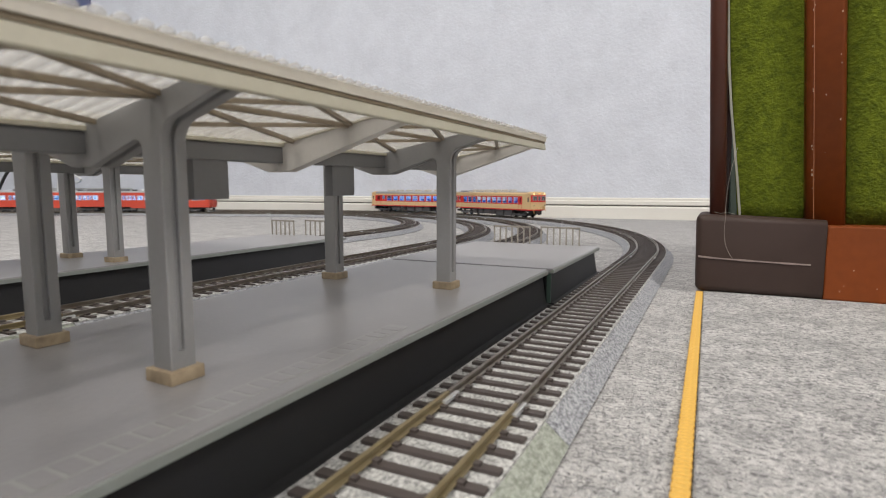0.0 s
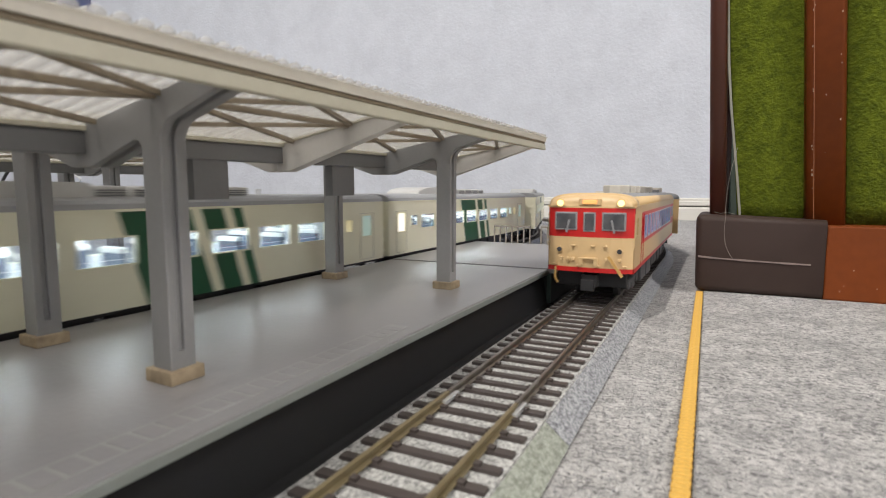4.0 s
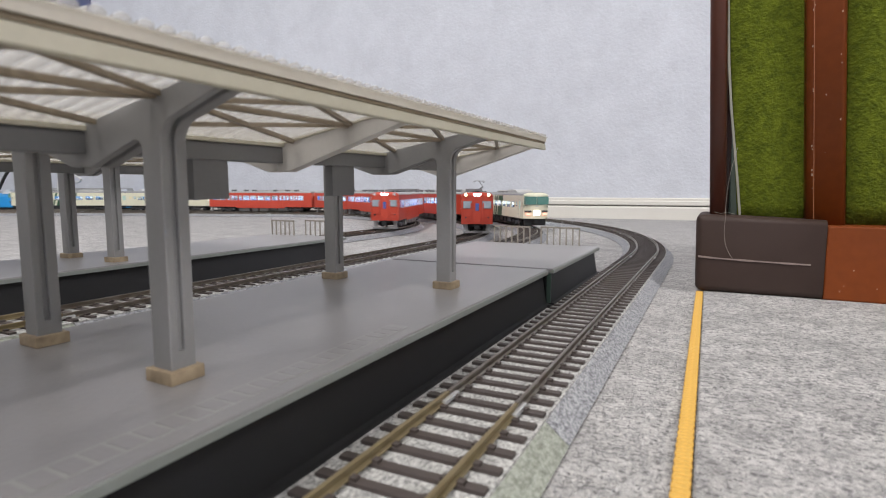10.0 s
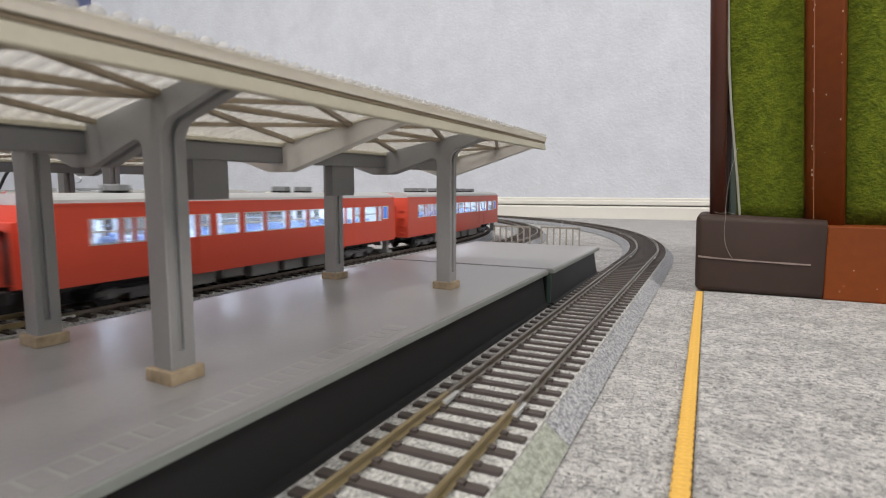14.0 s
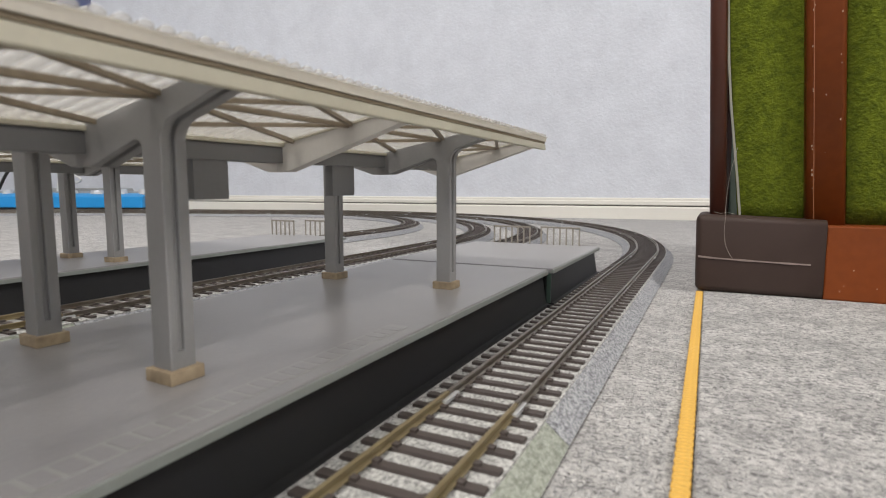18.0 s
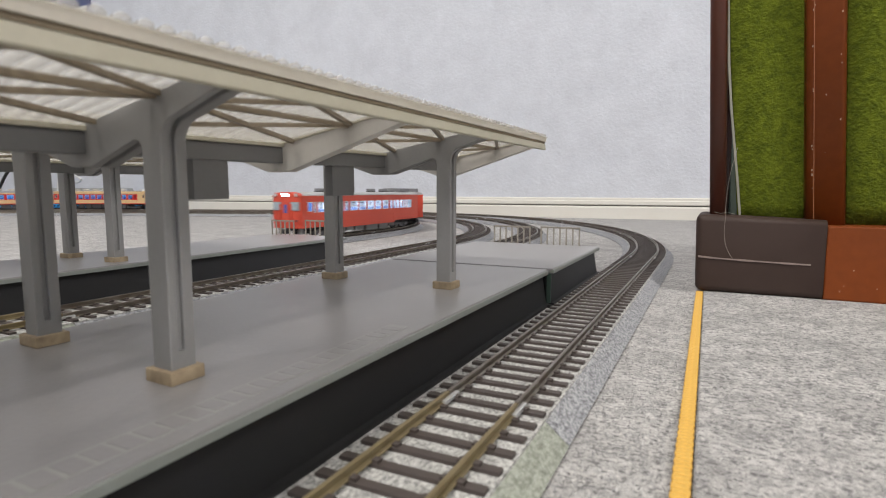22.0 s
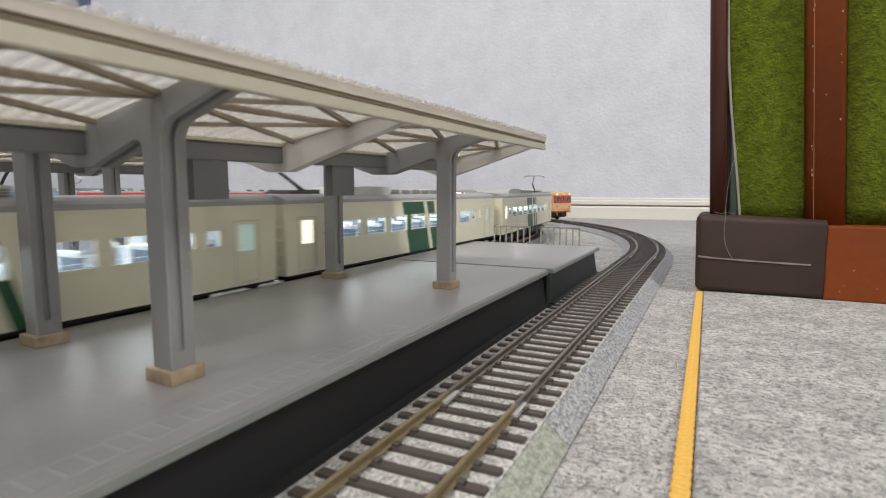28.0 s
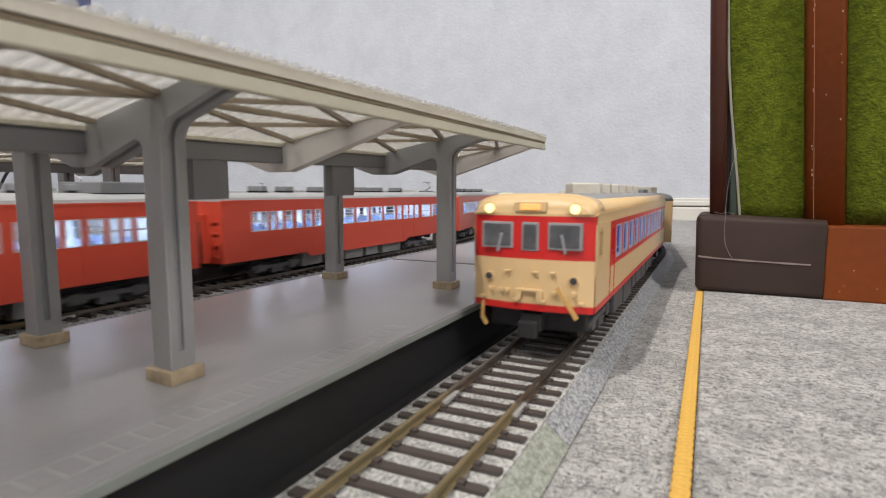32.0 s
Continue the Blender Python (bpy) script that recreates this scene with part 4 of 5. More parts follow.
def ring(y0, y1, z0, z1, x, t, d):
    """A thin rectangular frame in the side wall at x."""
    bm = bmesh.new()
    for a in ((y0, y0 + t, z0, z1), (y1 - t, y1, z0, z1), (y0 + t, y1 - t, z0, z0 + t), (y0 + t, y1 - t, z1 - t, z1)):
        add_box(bm, min(x, x + d), max(x, x + d), *a)
    return bm


def bogie(car, y, w):
    b = part("bogie", box(-0.0095, 0.0095, -0.0125, 0.0125, 0.0050, 0.0082, 0.0006), BLACK, car)
    b.location = (0, y, 0)
    for s in (-1, 1):
        bm = bmesh.new()
        x = s * 0.0128
        add_box(bm, x - 0.0010, x + 0.0010, -0.0190, 0.0190, 0.0048, 0.0070, 0.0004)
        add_box(bm, x - 0.0014, x + 0.0014, -0.0045, 0.0045, 0.0022, 0.0052, 0.0004)
        for o in (-0.0130, 0.0130):
            add_box(bm, x - 0.0015, x + 0.0015, o - 0.0030, o + 0.0030, 0.0034, 0.0078, 0.0005)
        part("side_frame", bm, UNDER_GREY, b)
    for o in (-0.0130, 0.0130):
        bm = bmesh.new()
        for s in (-1, 1):
            add_cyl(bm, (s * 0.0075, o, 0.0052), (s * 0.0098, o, 0.0052), 0.0052, n=20)
        add_cyl(bm, (-0.0075, o, 0.0052), (0.0075, o, 0.0052), 0.0012, n=8)
        part("wheelset", bm, BLACK, b)


def coupler(car, y, s):
    bm = bmesh.new()
    add_box(bm, -0.0012, 0.0012, min(y, y + s * 0.005), max(y, y + s * 0.005), 0.0066, 0.0092)
    add_box(bm, -0.0028, 0.0028, min(y + s * 0.003, y + s * 0.0055), max(y + s * 0.003, y + s * 0.0055), 0.0056, 0.0104, 0.0004)
    part("coupler", bm, BLACK, car)


def interior(car, half, w, seat_mat, wall_mat, glow, pitch, zb, ze, lamps, back=0.0165):
    """Seat rows, partitions and a lamp strip under the ceiling."""
    bm = bmesh.new()
    y = -half + 0.026
    while y < half - 0.024:
        for s in (-1, 1):
            x0, x1 = sorted((s * 0.0045, s * (w - 0.0022)))
            add_box(bm, x0, x1, y, y + 0.0050, zb + 0.0045, zb + 0.0090, 0.0005)
            add_box(bm, x0, x1, y + 0.0045, y + 0.0062, zb + 0.0060, zb + back, 0.0005)
        y += pitch
    part("seat_row", bm, seat_mat, car)
    bm = bmesh.new()
    for y in (-half + 0.018, half - 0.018):
        add_box(bm, -w + 0.001, w - 0.001, y - 0.0005, y + 0.0005, zb + 0.001, ze)
    part("partition", bm, wall_mat, car)
    bm = bmesh.new()
    add_box(bm, -0.0035, 0.0035, -half + 0.020, half - 0.020, ze - 0.0010, ze - 0.0002)
    part("lamp_strip", bm, wall_mat, car)
    for y in lamps:
        part("interior_lamp", box(-0.0040, 0.0040, y - 0.009, y + 0.009, ze - 0.0024, ze - 0.0010), glow, car, "glowing interior lamp")


def windows(car, spans, w, z0, z1, frame_mat, sash=False, pane_mat=None, t=0.0007):
    for y0, y1 in spans:
        for s in (-1, 1):
            f = part("window_frame", ring(y0, y1, z0, z1, s * (w - 0.0007), t, s * 0.0009), frame_mat, car)
            if sash:
                zm = z0 + (z1 - z0) * 0.50
                add = bmesh.new()
                x = s * (w - 0.0003)
                add_box(add, x - 0.0003, x + 0.0003, y0 + t, y1 - t, zm - 0.00035, zm + 0.00035)
                part("sash_bar", add, frame_mat, f)
            x = s * (w - 0.0006)
            part("pane", box(min(x, x + s * 0.0002), max(x, x + s * 0.0002), y0 + t, y1 - t, z0 + t, z1 - t), pane_mat or CLEAR, f)


def gangway(car, y, s, w, zb, ze, material):
    bm = bmesh.new()
    y0, y1 = sorted((y, y + s * 0.0030))
    for x0, x1, z0, z1 in ((-0.0072, -0.0052, zb, zb + 0.024), (0.0052, 0.0072, zb, zb + 0.024), (-0.0072, 0.0072, zb + 0.022, zb + 0.025)):
        add_box(bm, x0, x1, y0, y1, z0, z1)
    for k in range(4):
        add_box(bm, w - 0.0075, w - 0.0030, min(y, y + s * 0.0010), max(y, y + s * 0.0010), zb + 0.003 + 0.006 * k, zb + 0.004 + 0.006 * k)
    part("gangway", bm, material, car)
    part("end_door", box(-0.0050, 0.0050, min(y, y + s * 0.0004), max(y, y + s * 0.0004), zb + 0.001, zb + 0.021), DARK_DOOR, car)


DOOR_DARK = mat("dark_red_door_pane", (0.13, 0.030, 0.030), 0.15, vary=0.3, scale=150)
DARK_DOOR = mat("dark_end_door", (0.05, 0.05, 0.055), 0.5)
CAB_PANE = mat("cab_window", (0.06, 0.065, 0.075), 0.06, spec=0.7, vary=0.5, scale=170, tint=(0.20, 0.19, 0.19))
RUBBER = mat("grey_rubber", (0.30, 0.30, 0.31), 0.6)


def face_plan(w, y, s, bulge):
    """The rounded plan of a car end."""
    pts = [(-w, y - s * 0.002)]
    for i in range(9):
        a = -1 + i / 4
        pts.append((a * (w - 0.0004), y + s * bulge * (1 - abs(a) ** 2.6)))
    pts.append((w, y - s * 0.002))
    return pts


def cab_front(car, y, s, kind, w, zb, ze, zr, outer=None):
    """A driving end with its windows, lamps and fittings; s is the way it faces."""
    paint = {"A": PAINT_A_FACE, "B": PAINT_B_PLAIN, "C": PAINT_C}[kind]
    bulge = {"A": 0.0026, "B": 0.0060, "C": 0.0020}[kind]
    part("front", prism(face_plan(w, y, s, bulge), "z", zb, ze), paint, car)
    # domed roof end
    bm = bmesh.new()
    out = roof_outline(w, ze, zr)
    prev = None
    for k in range(5):
        f = k / 4
        yy = y - s * 0.004 + s * (0.004 + bulge * 0.8) * math.sin(f * math.pi / 2)
        sc = math.cos(f * math.pi / 2 * 0.82)
        row = [bm.verts.new((x * (1 - 0.08 * f), yy, ze + (z - ze) * sc)) for x, z in out]
        if prev:
            for i in range(len(out) - 1):
                bm.faces.new((prev[i], prev[i + 1], row[i + 1], row[i]))
        prev = row
    bm.faces.new(prev)
    bmesh.ops.recalc_face_normals(bm, faces=bm.faces)
    part("roof_dome", bm, {"A": PAINT_A_PLAIN, "B": PAINT_B_PLAIN, "C": PAINT_C}[kind], car, smooth=True)
    yf = y + s * bulge

    def fy(x):
        return y + s * bulge * (1 - abs(x / w) ** 2.6)

    def plate(name, x0, x1, z0, z1, d, material, label="", bevel=0.0003, parent=None):
        yy = min(fy(x0), fy(x1), key=lambda v: s * v)
        a, b = sorted((yy - s * 0.0015, max(fy(x0), fy(x1), key=lambda v: s * v) + s * d))
        return part(name, box(x0, x1, a, b, z0, z1, bevel), material, parent or car, label)

    def lamp(name, x, z, r, material, rim=None, label=""):
        bm = cyl((x, fy(x) - s * 0.002, z), (x, fy(x) + s * 0.0010, z), r, n=18)
        part(name, bm, material, car, label)
        if rim:
            bm = bmesh.new()
            add_cyl(bm, (x, fy(x) - s * 0.002, z), (x, fy(x) + s * 0.0006, z), r * 1.35, n=18)
            part("lamp_rim", bm, rim, car)

    if kind == "A":
        for x0, x1 in ((-0.0150, -0.0052), (-0.0026, 0.0026), (0.0052, 0.0150)):
            tall = 0.0006 if abs(x0 + x1) < 0.001 else 0
            fr = plate("cab_window_frame", x0, x1, ZA_WIN[0] - tall, ZA_WIN[1], 0.0003, RUBBER)
            plate("cab_window", x0 + 0.0006, x1 - 0.0006, ZA_WIN[0] + 0.0006 - tall, ZA_WIN[1] - 0.0006, 0.0005, CAB_PANE, "dark cab window", parent=fr)
        for x, d in ((-0.0105, 1), (0.0098, -1)):
            bm = bmesh.new()
            bar(bm, (x, yf + s * 0.0004, ZA_WIN[0] - 0.001), (x + s * 0.0 + d * 0.0012, yf + s * 0.0004, ZA_WIN[0] + 0.0045), 0.0008, 0.0005, up=(0, 1, 0))
            part("wiper", bm, RUBBER, car)
        for x in (-0.0128, 0.0128):
            lamp("headlight", x, ze + 0.0014, 0.0014, GLOW_WARM, PAINT_A_PLAIN, "glowing round headlight")
            lamp("tail_light", x, zb + 0.0095, 0.0010, DARK_DOOR, PAINT_A_PLAIN)
        plate("route_board", -0.0048, 0.0048, ze + 0.0004, ze + 0.0034, 0.0004, PAINT_A_PLAIN)
        plate("route_lamp", -0.0030, 0.0030, ze + 0.0010, ze + 0.0028, 0.0008, GLOW_ROUTE, "glowing route indicator")
        def fitting(name, x, hx, z0, z1, d=0.0012):
            part(name, box(x - hx, x + hx, *sorted((fy(x), fy(x) + s * d)), z0, z1, 0.0002), PAINT_A_PLAIN, car)

        for x in (-0.0130, -0.0075, 0.0068, 0.0088, 0.0120):
            fitting("lamp_bracket", x, 0.0007, zb + 0.0050, zb + 0.0063)
        for x in (-0.0150, 0.0150, -0.0040, 0.0040):
            fitting("foot_step", x, 0.0009, zb + 0.0026, zb + 0.0034)
        for x in (-0.0070, 0.0066, -0.0018):
            fitting("foot_step", x, 0.0008, zb + 0.0112, zb + 0.0118)
        for x in (-0.0032, 0.0032):
            fitting("jumper_socket", x, 0.0009, zb + 0.0030, zb + 0.0062)
        fitting("socket_bar", 0.0, 0.0036, zb + 0.0057, zb + 0.0065)
        bm = bmesh.new()
        bar(bm, (-s * 0.0085, yf + s * 0.0012, zb + 0.0075), (-s * 0.0145, yf + s * 0.0016, zb - 0.0010), 0.0012, 0.0008, up=(0, 1, 0))
        ochre = mat("ochre_step", (0.60, 0.36, 0.12), 0.4)
        part("coupler_lever", bm, ochre, car)
        bm = bmesh.new()
        bar(bm, (s * 0.0140, yf + s * 0.0012, zb + 0.0020), (s * 0.0140, yf + s * 0.0016, zb - 0.0030), 0.0008, 0.0008, up=(0, 1, 0))
        bar(bm, (s * 0.0140, yf + s * 0.0016, zb - 0.0028), (s * 0.0125, yf + s * 0.0018, zb - 0.0050), 0.0008, 0.0008, up=(0, 1, 0))
        part("air_hose", bm, ochre, car)
        part("draft_gear", box(-0.0034, 0.0034, *sorted((y - s * 0.010, y + s * 0.001)), 0.0066, zb - 0.0012, 0.0010), BLACK, car)
        # black block set back under the front, standing in for the deep shade there
        part("buffer_beam", box(-0.0150, 0.0150, *sorted((y - s * 0.010, y - s * 0.006)), 0.0062, zb, 0.0006), BLACK, car)
    if kind == "B":
        wz0, wz1 = zb + 0.0190, zb + 0.0298
        plate("green_band", -w + 0.0010, w - 0.0010, wz0 - 0.0040, wz0 - 0.0002, 0.0003, PAINT_B_GREEN, "dark green band")
        plate("emblem", -0.0022, 0.0022, wz0 - 0.0026, wz0 - 0.0014, 0.0007, SILVER)
        for x0, x1 in ((-0.0164, -0.0003), (0.0003, 0.0164)):
            plate("cab_window", x0, x1, wz0, wz1, 0.0007, TEAL_PANE, "tinted windscreen")
        plate("headmark", -0.0046, 0.0046, zb + 0.0044, zb + 0.0112, 0.0010, GLOW_MARK, "glowing square headmark")
        for x in (-0.0115, 0.0115):
            plate("lamp_cluster", x - 0.0042, x + 0.0042, zb + 0.0088, zb + 0.0112, 0.0006, UNDER_GREY)
            plate("headlight", x - 0.0026, x + 0.0026, zb + 0.0091, zb + 0.0109, 0.0009, SILVER)
            plate("tail_light", x - 0.0026, x + 0.0026, zb + 0.0050, zb + 0.0074, 0.0009, GLOW_TAIL if s < 0 else DARK_DOOR, "square tail light")
        plate("bumper", -w + 0.001, w - 0.001, zb + 0.0006, zb + 0.0022, 0.0006, PAINT_B_PLAIN)
        part("skirt", box(-0.0150, 0.0150, *sorted((y - s * 0.005, y - s * 0.001)), 0.0020, zb, 0.0006), BLACK, car)
    if kind == "C":
        for x0, x1 in ((-0.0158, -0.0058), (0.0058, 0.0158)):
            fr = plate("cab_window_frame", x0, x1, ZC_WIN[0], ZC_WIN[1], 0.0003, RUBBER)
            plate("cab_window", x0 + 0.0006, x1 - 0.0006, ZC_WIN[0] + 0.0006, ZC_WIN[1] - 0.0006, 0.0006, GLOW_CAB, "lit cab window", parent=fr)
        fr = plate("front_door", -0.0048, 0.0048, zb + 0.0006, ze - 0.0016, 0.0006, PAINT_C)
        plate("door_window", -0.0020, 0.0020, zb + 0.0150, zb + 0.0235, 0.0009, GLOW_CABBLUE, "lit door window", parent=fr)
        for x in (-0.0068, 0.0068):
            bm = bmesh.new()
            add_box(bm, x - 0.0006, x + 0.0006, *sorted((fy(x), fy(x) + s * 0.0012)), zb + 0.004, zb + 0.024)
            part("gangway_frame", bm, PAINT_C, car)
        hood = plate("destination_box", -0.0052, 0.0052, ze - 0.0006, ze + 0.0034, 0.0006, PAINT_C)
        plate("destination_lamp", -0.0042, 0.0042, ze + 0.0002, ze + 0.0028, 0.0010, GLOW_HOT, "glowing white destination panel", parent=hood)
        for x in (-0.0128, 0.0128):
            lamp("headlight", x, ze + 0.0014, 0.0017, outer, PAINT_C, "round headlight")
            lamp("tail_light", x, zb + 0.0075, 0.0010, DARK_DOOR, PAINT_C)
        for name, x, hx, z0, z1 in [("lamp_bracket", x, 0.0009, zb + 0.0035, zb + 0.0050) for x in (-0.0120, -0.0095, 0.0095, 0.0120)] + [
                ("handrail", x, 0.0004, zb + 0.0040, zb + 0.0140) for x in (-0.0160, 0.0160)] + [
                ("foot_step", x, 0.0010, zb + 0.0085, zb + 0.0093) for x in (-0.0085, 0.0085, -0.0110, 0.0110)] + [
                ("jumper_socket", x, 0.0010, zb + 0.0030, zb + 0.0060) for x in (-0.0035, 0.0035)]:
            part(name, box(x - hx, x + hx, *sorted((fy(x), fy(x) + s * 0.0014)), z0, z1, 0.0002), PAINT_C, car)
        bm = bmesh.new()
        for x in (-0.0125, 0.0125):
            add_box(bm, x - 0.0022, x + 0.0022, *sorted((y - s * 0.006, y - s * 0.003)), 0.0024, zb, 0.0005)
        add_box(bm, -0.0160, 0.0160, *sorted((y - s * 0.0050, y - s * 0.0005)), 0.0008, 0.0036, 0.0006)
        part("snow_plough", bm, PLOUGH, car, "grey snow plough frame")


ZA, ZB_, ZC = (0.0136, 0.0421, 0.0478), (0.0115, 0.0425, 0.0470), (0.0115, 0.0430, 0.0475)
ZA_WIN, ZC_WIN = (0.0318, 0.0396), (0.0290, 0.0375)
PAINT_A_FACE = banded("cream_face_red_band", [(0.0130, 0.0156, RED_A), (0.0288, 0.0414, RED_A)], CREAM_A)
TEAL_PANE = mat("teal_windscreen", (0.10, 0.26, 0.23), 0.08, spec=0.8, vary=0.3, scale=120, tint=(0.28, 0.42, 0.38))
GLOW_MARK = mat("headmark_glow", (0.9, 0.88, 0.85), emit=(1.0, 0.90, 0.82), strength=1.6)
BLUE_PANE = mat("blue_lit_pane", (0.10, 0.20, 0.55), 0.1, emit=(0.06, 0.22, 0.75), strength=0.55)
PLOUGH = mat("plough_grey", (0.26, 0.26, 0.26), 0.5, vary=0.2, scale=200)
GLOW_CAB = mat("lit_cab_pane", (0.20, 0.23, 0.25), 0.08, vary=0.5, scale=180, tint=(0.5, 0.55, 0.6), emit=(0.6, 0.75, 0.9), strength=0.12)
GLOW_CABBLUE = mat("lit_door_pane", (0.08, 0.10, 0.30), 0.1, emit=(0.05, 0.08, 0.30), strength=0.25)


def underfloor(car, half, seed, zb, material):
    rnd = random.Random(seed)
    y = -half + 0.062
    while y < half - 0.075:
        l = rnd.uniform(0.010, 0.026)
        z0 = rnd.uniform(0.0018, 0.0045)
        for s in (-1, 1):
            x = s * 0.0125
            part("underfloor_box", box(x - 0.0030, x + 0.0030, y, y + l, z0, zb, 0.0005), material, car)
        y += l + rnd.uniform(0.002, 0.007)
    part("underframe", box(-0.0085, 0.0085, -half + 0.006, half - 0.006, zb - 0.0030, zb), BLACK, car)


def roof_units(car, items, zr, material, lift=0.0):
    zr += lift
    for y0, y1, hw, h in items:
        c = min(0.0042, 0.28 * (y1 - y0))
        plan = [(-hw, y0 + c), (-hw + c, y0), (hw - c, y0), (hw, y0 + c), (hw, y1 - c), (hw - c, y1), (-hw + c, y1), (-hw, y1 - c)]
        bm = prism(plan, "z", zr - 0.0001, zr + h)
        top = [e for e in bm.edges if all(v.co.z > zr + h - 1e-5 for v in e.verts)]
        bmesh.ops.bevel(bm, geom=top, offset=min(0.0006, h * 0.3), segments=2, affect="EDGES", profile=0.5)
        u = part("roof_unit", bm, material, car, "boxy roof unit")
        # inset base in black: paints the shadow line in the gap beneath the unit
        part("unit_base", box(-hw + 0.0012, hw - 0.0012, y0 + 0.0014, y1 - 0.0014, zr - 0.0024 - lift, zr), BLACK, u)


def side_vents(car, spans, zr):
    """Low ribbed ventilators beside the roof's ridge, and a flat grey tank at the rear."""
    for y0, y1 in spans:
        v = part("side_vent", box(0.0088, 0.0142, y0, y1, zr - 0.0030, zr + 0.0002, 0.0005), AC_GREY, car, "low ribbed roof vent")
        bm = bmesh.new()
        n = 6
        for i in range(n):
            y = y0 + (y1 - y0) * (i + 0.5) / n
            add_box(bm, 0.0086, 0.0145, y - 0.0009, y + 0.0009, zr - 0.0026, zr + 0.0008, 0.0003)
        part("vent_rib", bm, AC_GREY, v)
    part("roof_tank", box(-0.0080, 0.0080, -0.1120, -0.0900, zr - 0.0010, zr + 0.0020, 0.0008), ROOF_GREY, car, "flat grey roof tank")


def pantograph(car, y, zr):
    """A raised single-arm pantograph on four insulators, with boxes and leads round its foot."""
    p = part("pantograph", box(-0.0070, 0.0070, y - 0.011, y + 0.011, zr + 0.0002, zr + 0.0012, 0.0003), UNDER_GREY, car, "raised dark pantograph")
    bm = bmesh.new()
    bar(bm, (0, y + 0.0085, zr + 0.0012), (0, y - 0.0085, zr + 0.0100), 0.0013, 0.0010)
    bar(bm, (0, y - 0.0085, zr + 0.0100), (0, y + 0.0020, zr + 0.0198), 0.0010, 0.0008)
    bar(bm, (0.0012, y + 0.0050, zr + 0.0012), (0.0012, y - 0.0075, zr + 0.0088), 0.0005, 0.0005)
    for s in (-1, 1):
        bar(bm, (s * 0.0052, y - 0.0095, zr + 0.0014), (s * 0.0052, y + 0.0095, zr + 0.0014), 0.0010, 0.0008)
    part("arm", bm, UNDER_GREY, p)
    bm = bmesh.new()
    for o in (-0.0018, 0.0018):
        bar(bm, (-0.0085, y + 0.002 + o, zr + 0.0202), (0.0085, y + 0.002 + o, zr + 0.0202), 0.0008, 0.0007)
        for s in (-1, 1):
            bar(bm, (s * 0.0085, y + 0.002 + o, zr + 0.0202), (s * 0.0112, y + 0.002 + o, zr + 0.0194), 0.0007, 0.0006)
            bar(bm, (s * 0.0112, y + 0.002 + o, zr + 0.0194), (s * 0.0124, y + 0.002 + o, zr + 0.0178), 0.0006, 0.0006)
    bar(bm, (0, y - 0.0008, zr + 0.0199), (0, y + 0.0048, zr + 0.0199), 0.0010, 0.0006)
    part("head", bm, UNDER_GREY, p)
    for s in (-1, 1):
        for o in (-0.009, 0.009):
            part("insulator", cyl((s * 0.0055, y + o, zr - 0.002), (s * 0.0055, y + o, zr + 0.0004), 0.0011, n=10), WHITE_P, p)
    part("switch_box", box(-0.0050, 0.0020, y + 0.0135, y + 0.0185, zr - 0.0010, zr + 0.0022, 0.0004), UNDER_PALE, p)


def air_conditioner(car, y0, y1, zr):
    """A long roof unit: a domed housing and a row of louvred cooler boxes behind it."""
    yd = y0 + 0.050
    pts = [(y0, zr - 0.0020)]
    for i in range(9):
        a = math.pi / 2 * i / 8
        pts.append((y0 + 0.024 * (1 - math.cos(a)), zr - 0.0006 + 0.0046 * math.sin(a)))
    pts += [(yd - 0.002, zr + 0.0040), (yd, zr + 0.0034), (yd, zr - 0.0020)]
    bm = prism(pts, "x", -0.0118, 0.0118)
    housing = part("air_conditioner", bm, UNIT_PALE, car, "domed pale roof unit")
    n = 5
    l = (y1 - yd) / n
    for i in range(n):
        b = part("cooler_box", box(-0.0112, 0.0112, yd + i * l + 0.0004, yd + (i + 1) * l - 0.0006, zr - 0.0020, zr + 0.0029 - 0.0002 * (i % 2), 0.0006), UNIT_PALE, housing)
        bm = bmesh.new()
        for s in (-1, 1):
            add_cyl(bm, (s * 0.0056, yd + (i + 0.5) * l, zr + 0.0024), (s * 0.0056, yd + (i + 0.5) * l, zr + 0.0031), 0.0040, n=16)
        part("fan_grille", bm, SILVER, housing)
        bm = bmesh.new()
        for s in (-1, 1):
            for k in range(3):
                add_box(bm, *sorted((s * 0.0110, s * 0.01155)), yd + i * l + 0.0016, yd + (i + 1) * l - 0.0018, zr - 0.0002 + k * 0.0008, zr + 0.0002 + k * 0.0008)
        part("louvre", bm, VENT_GREY, housing)
    part("whistle", cyl((0.004, y1 + 0.012, zr - 0.001), (0.004, y1 + 0.012, zr + 0.0022), 0.0009, n=10), SILVER, car)


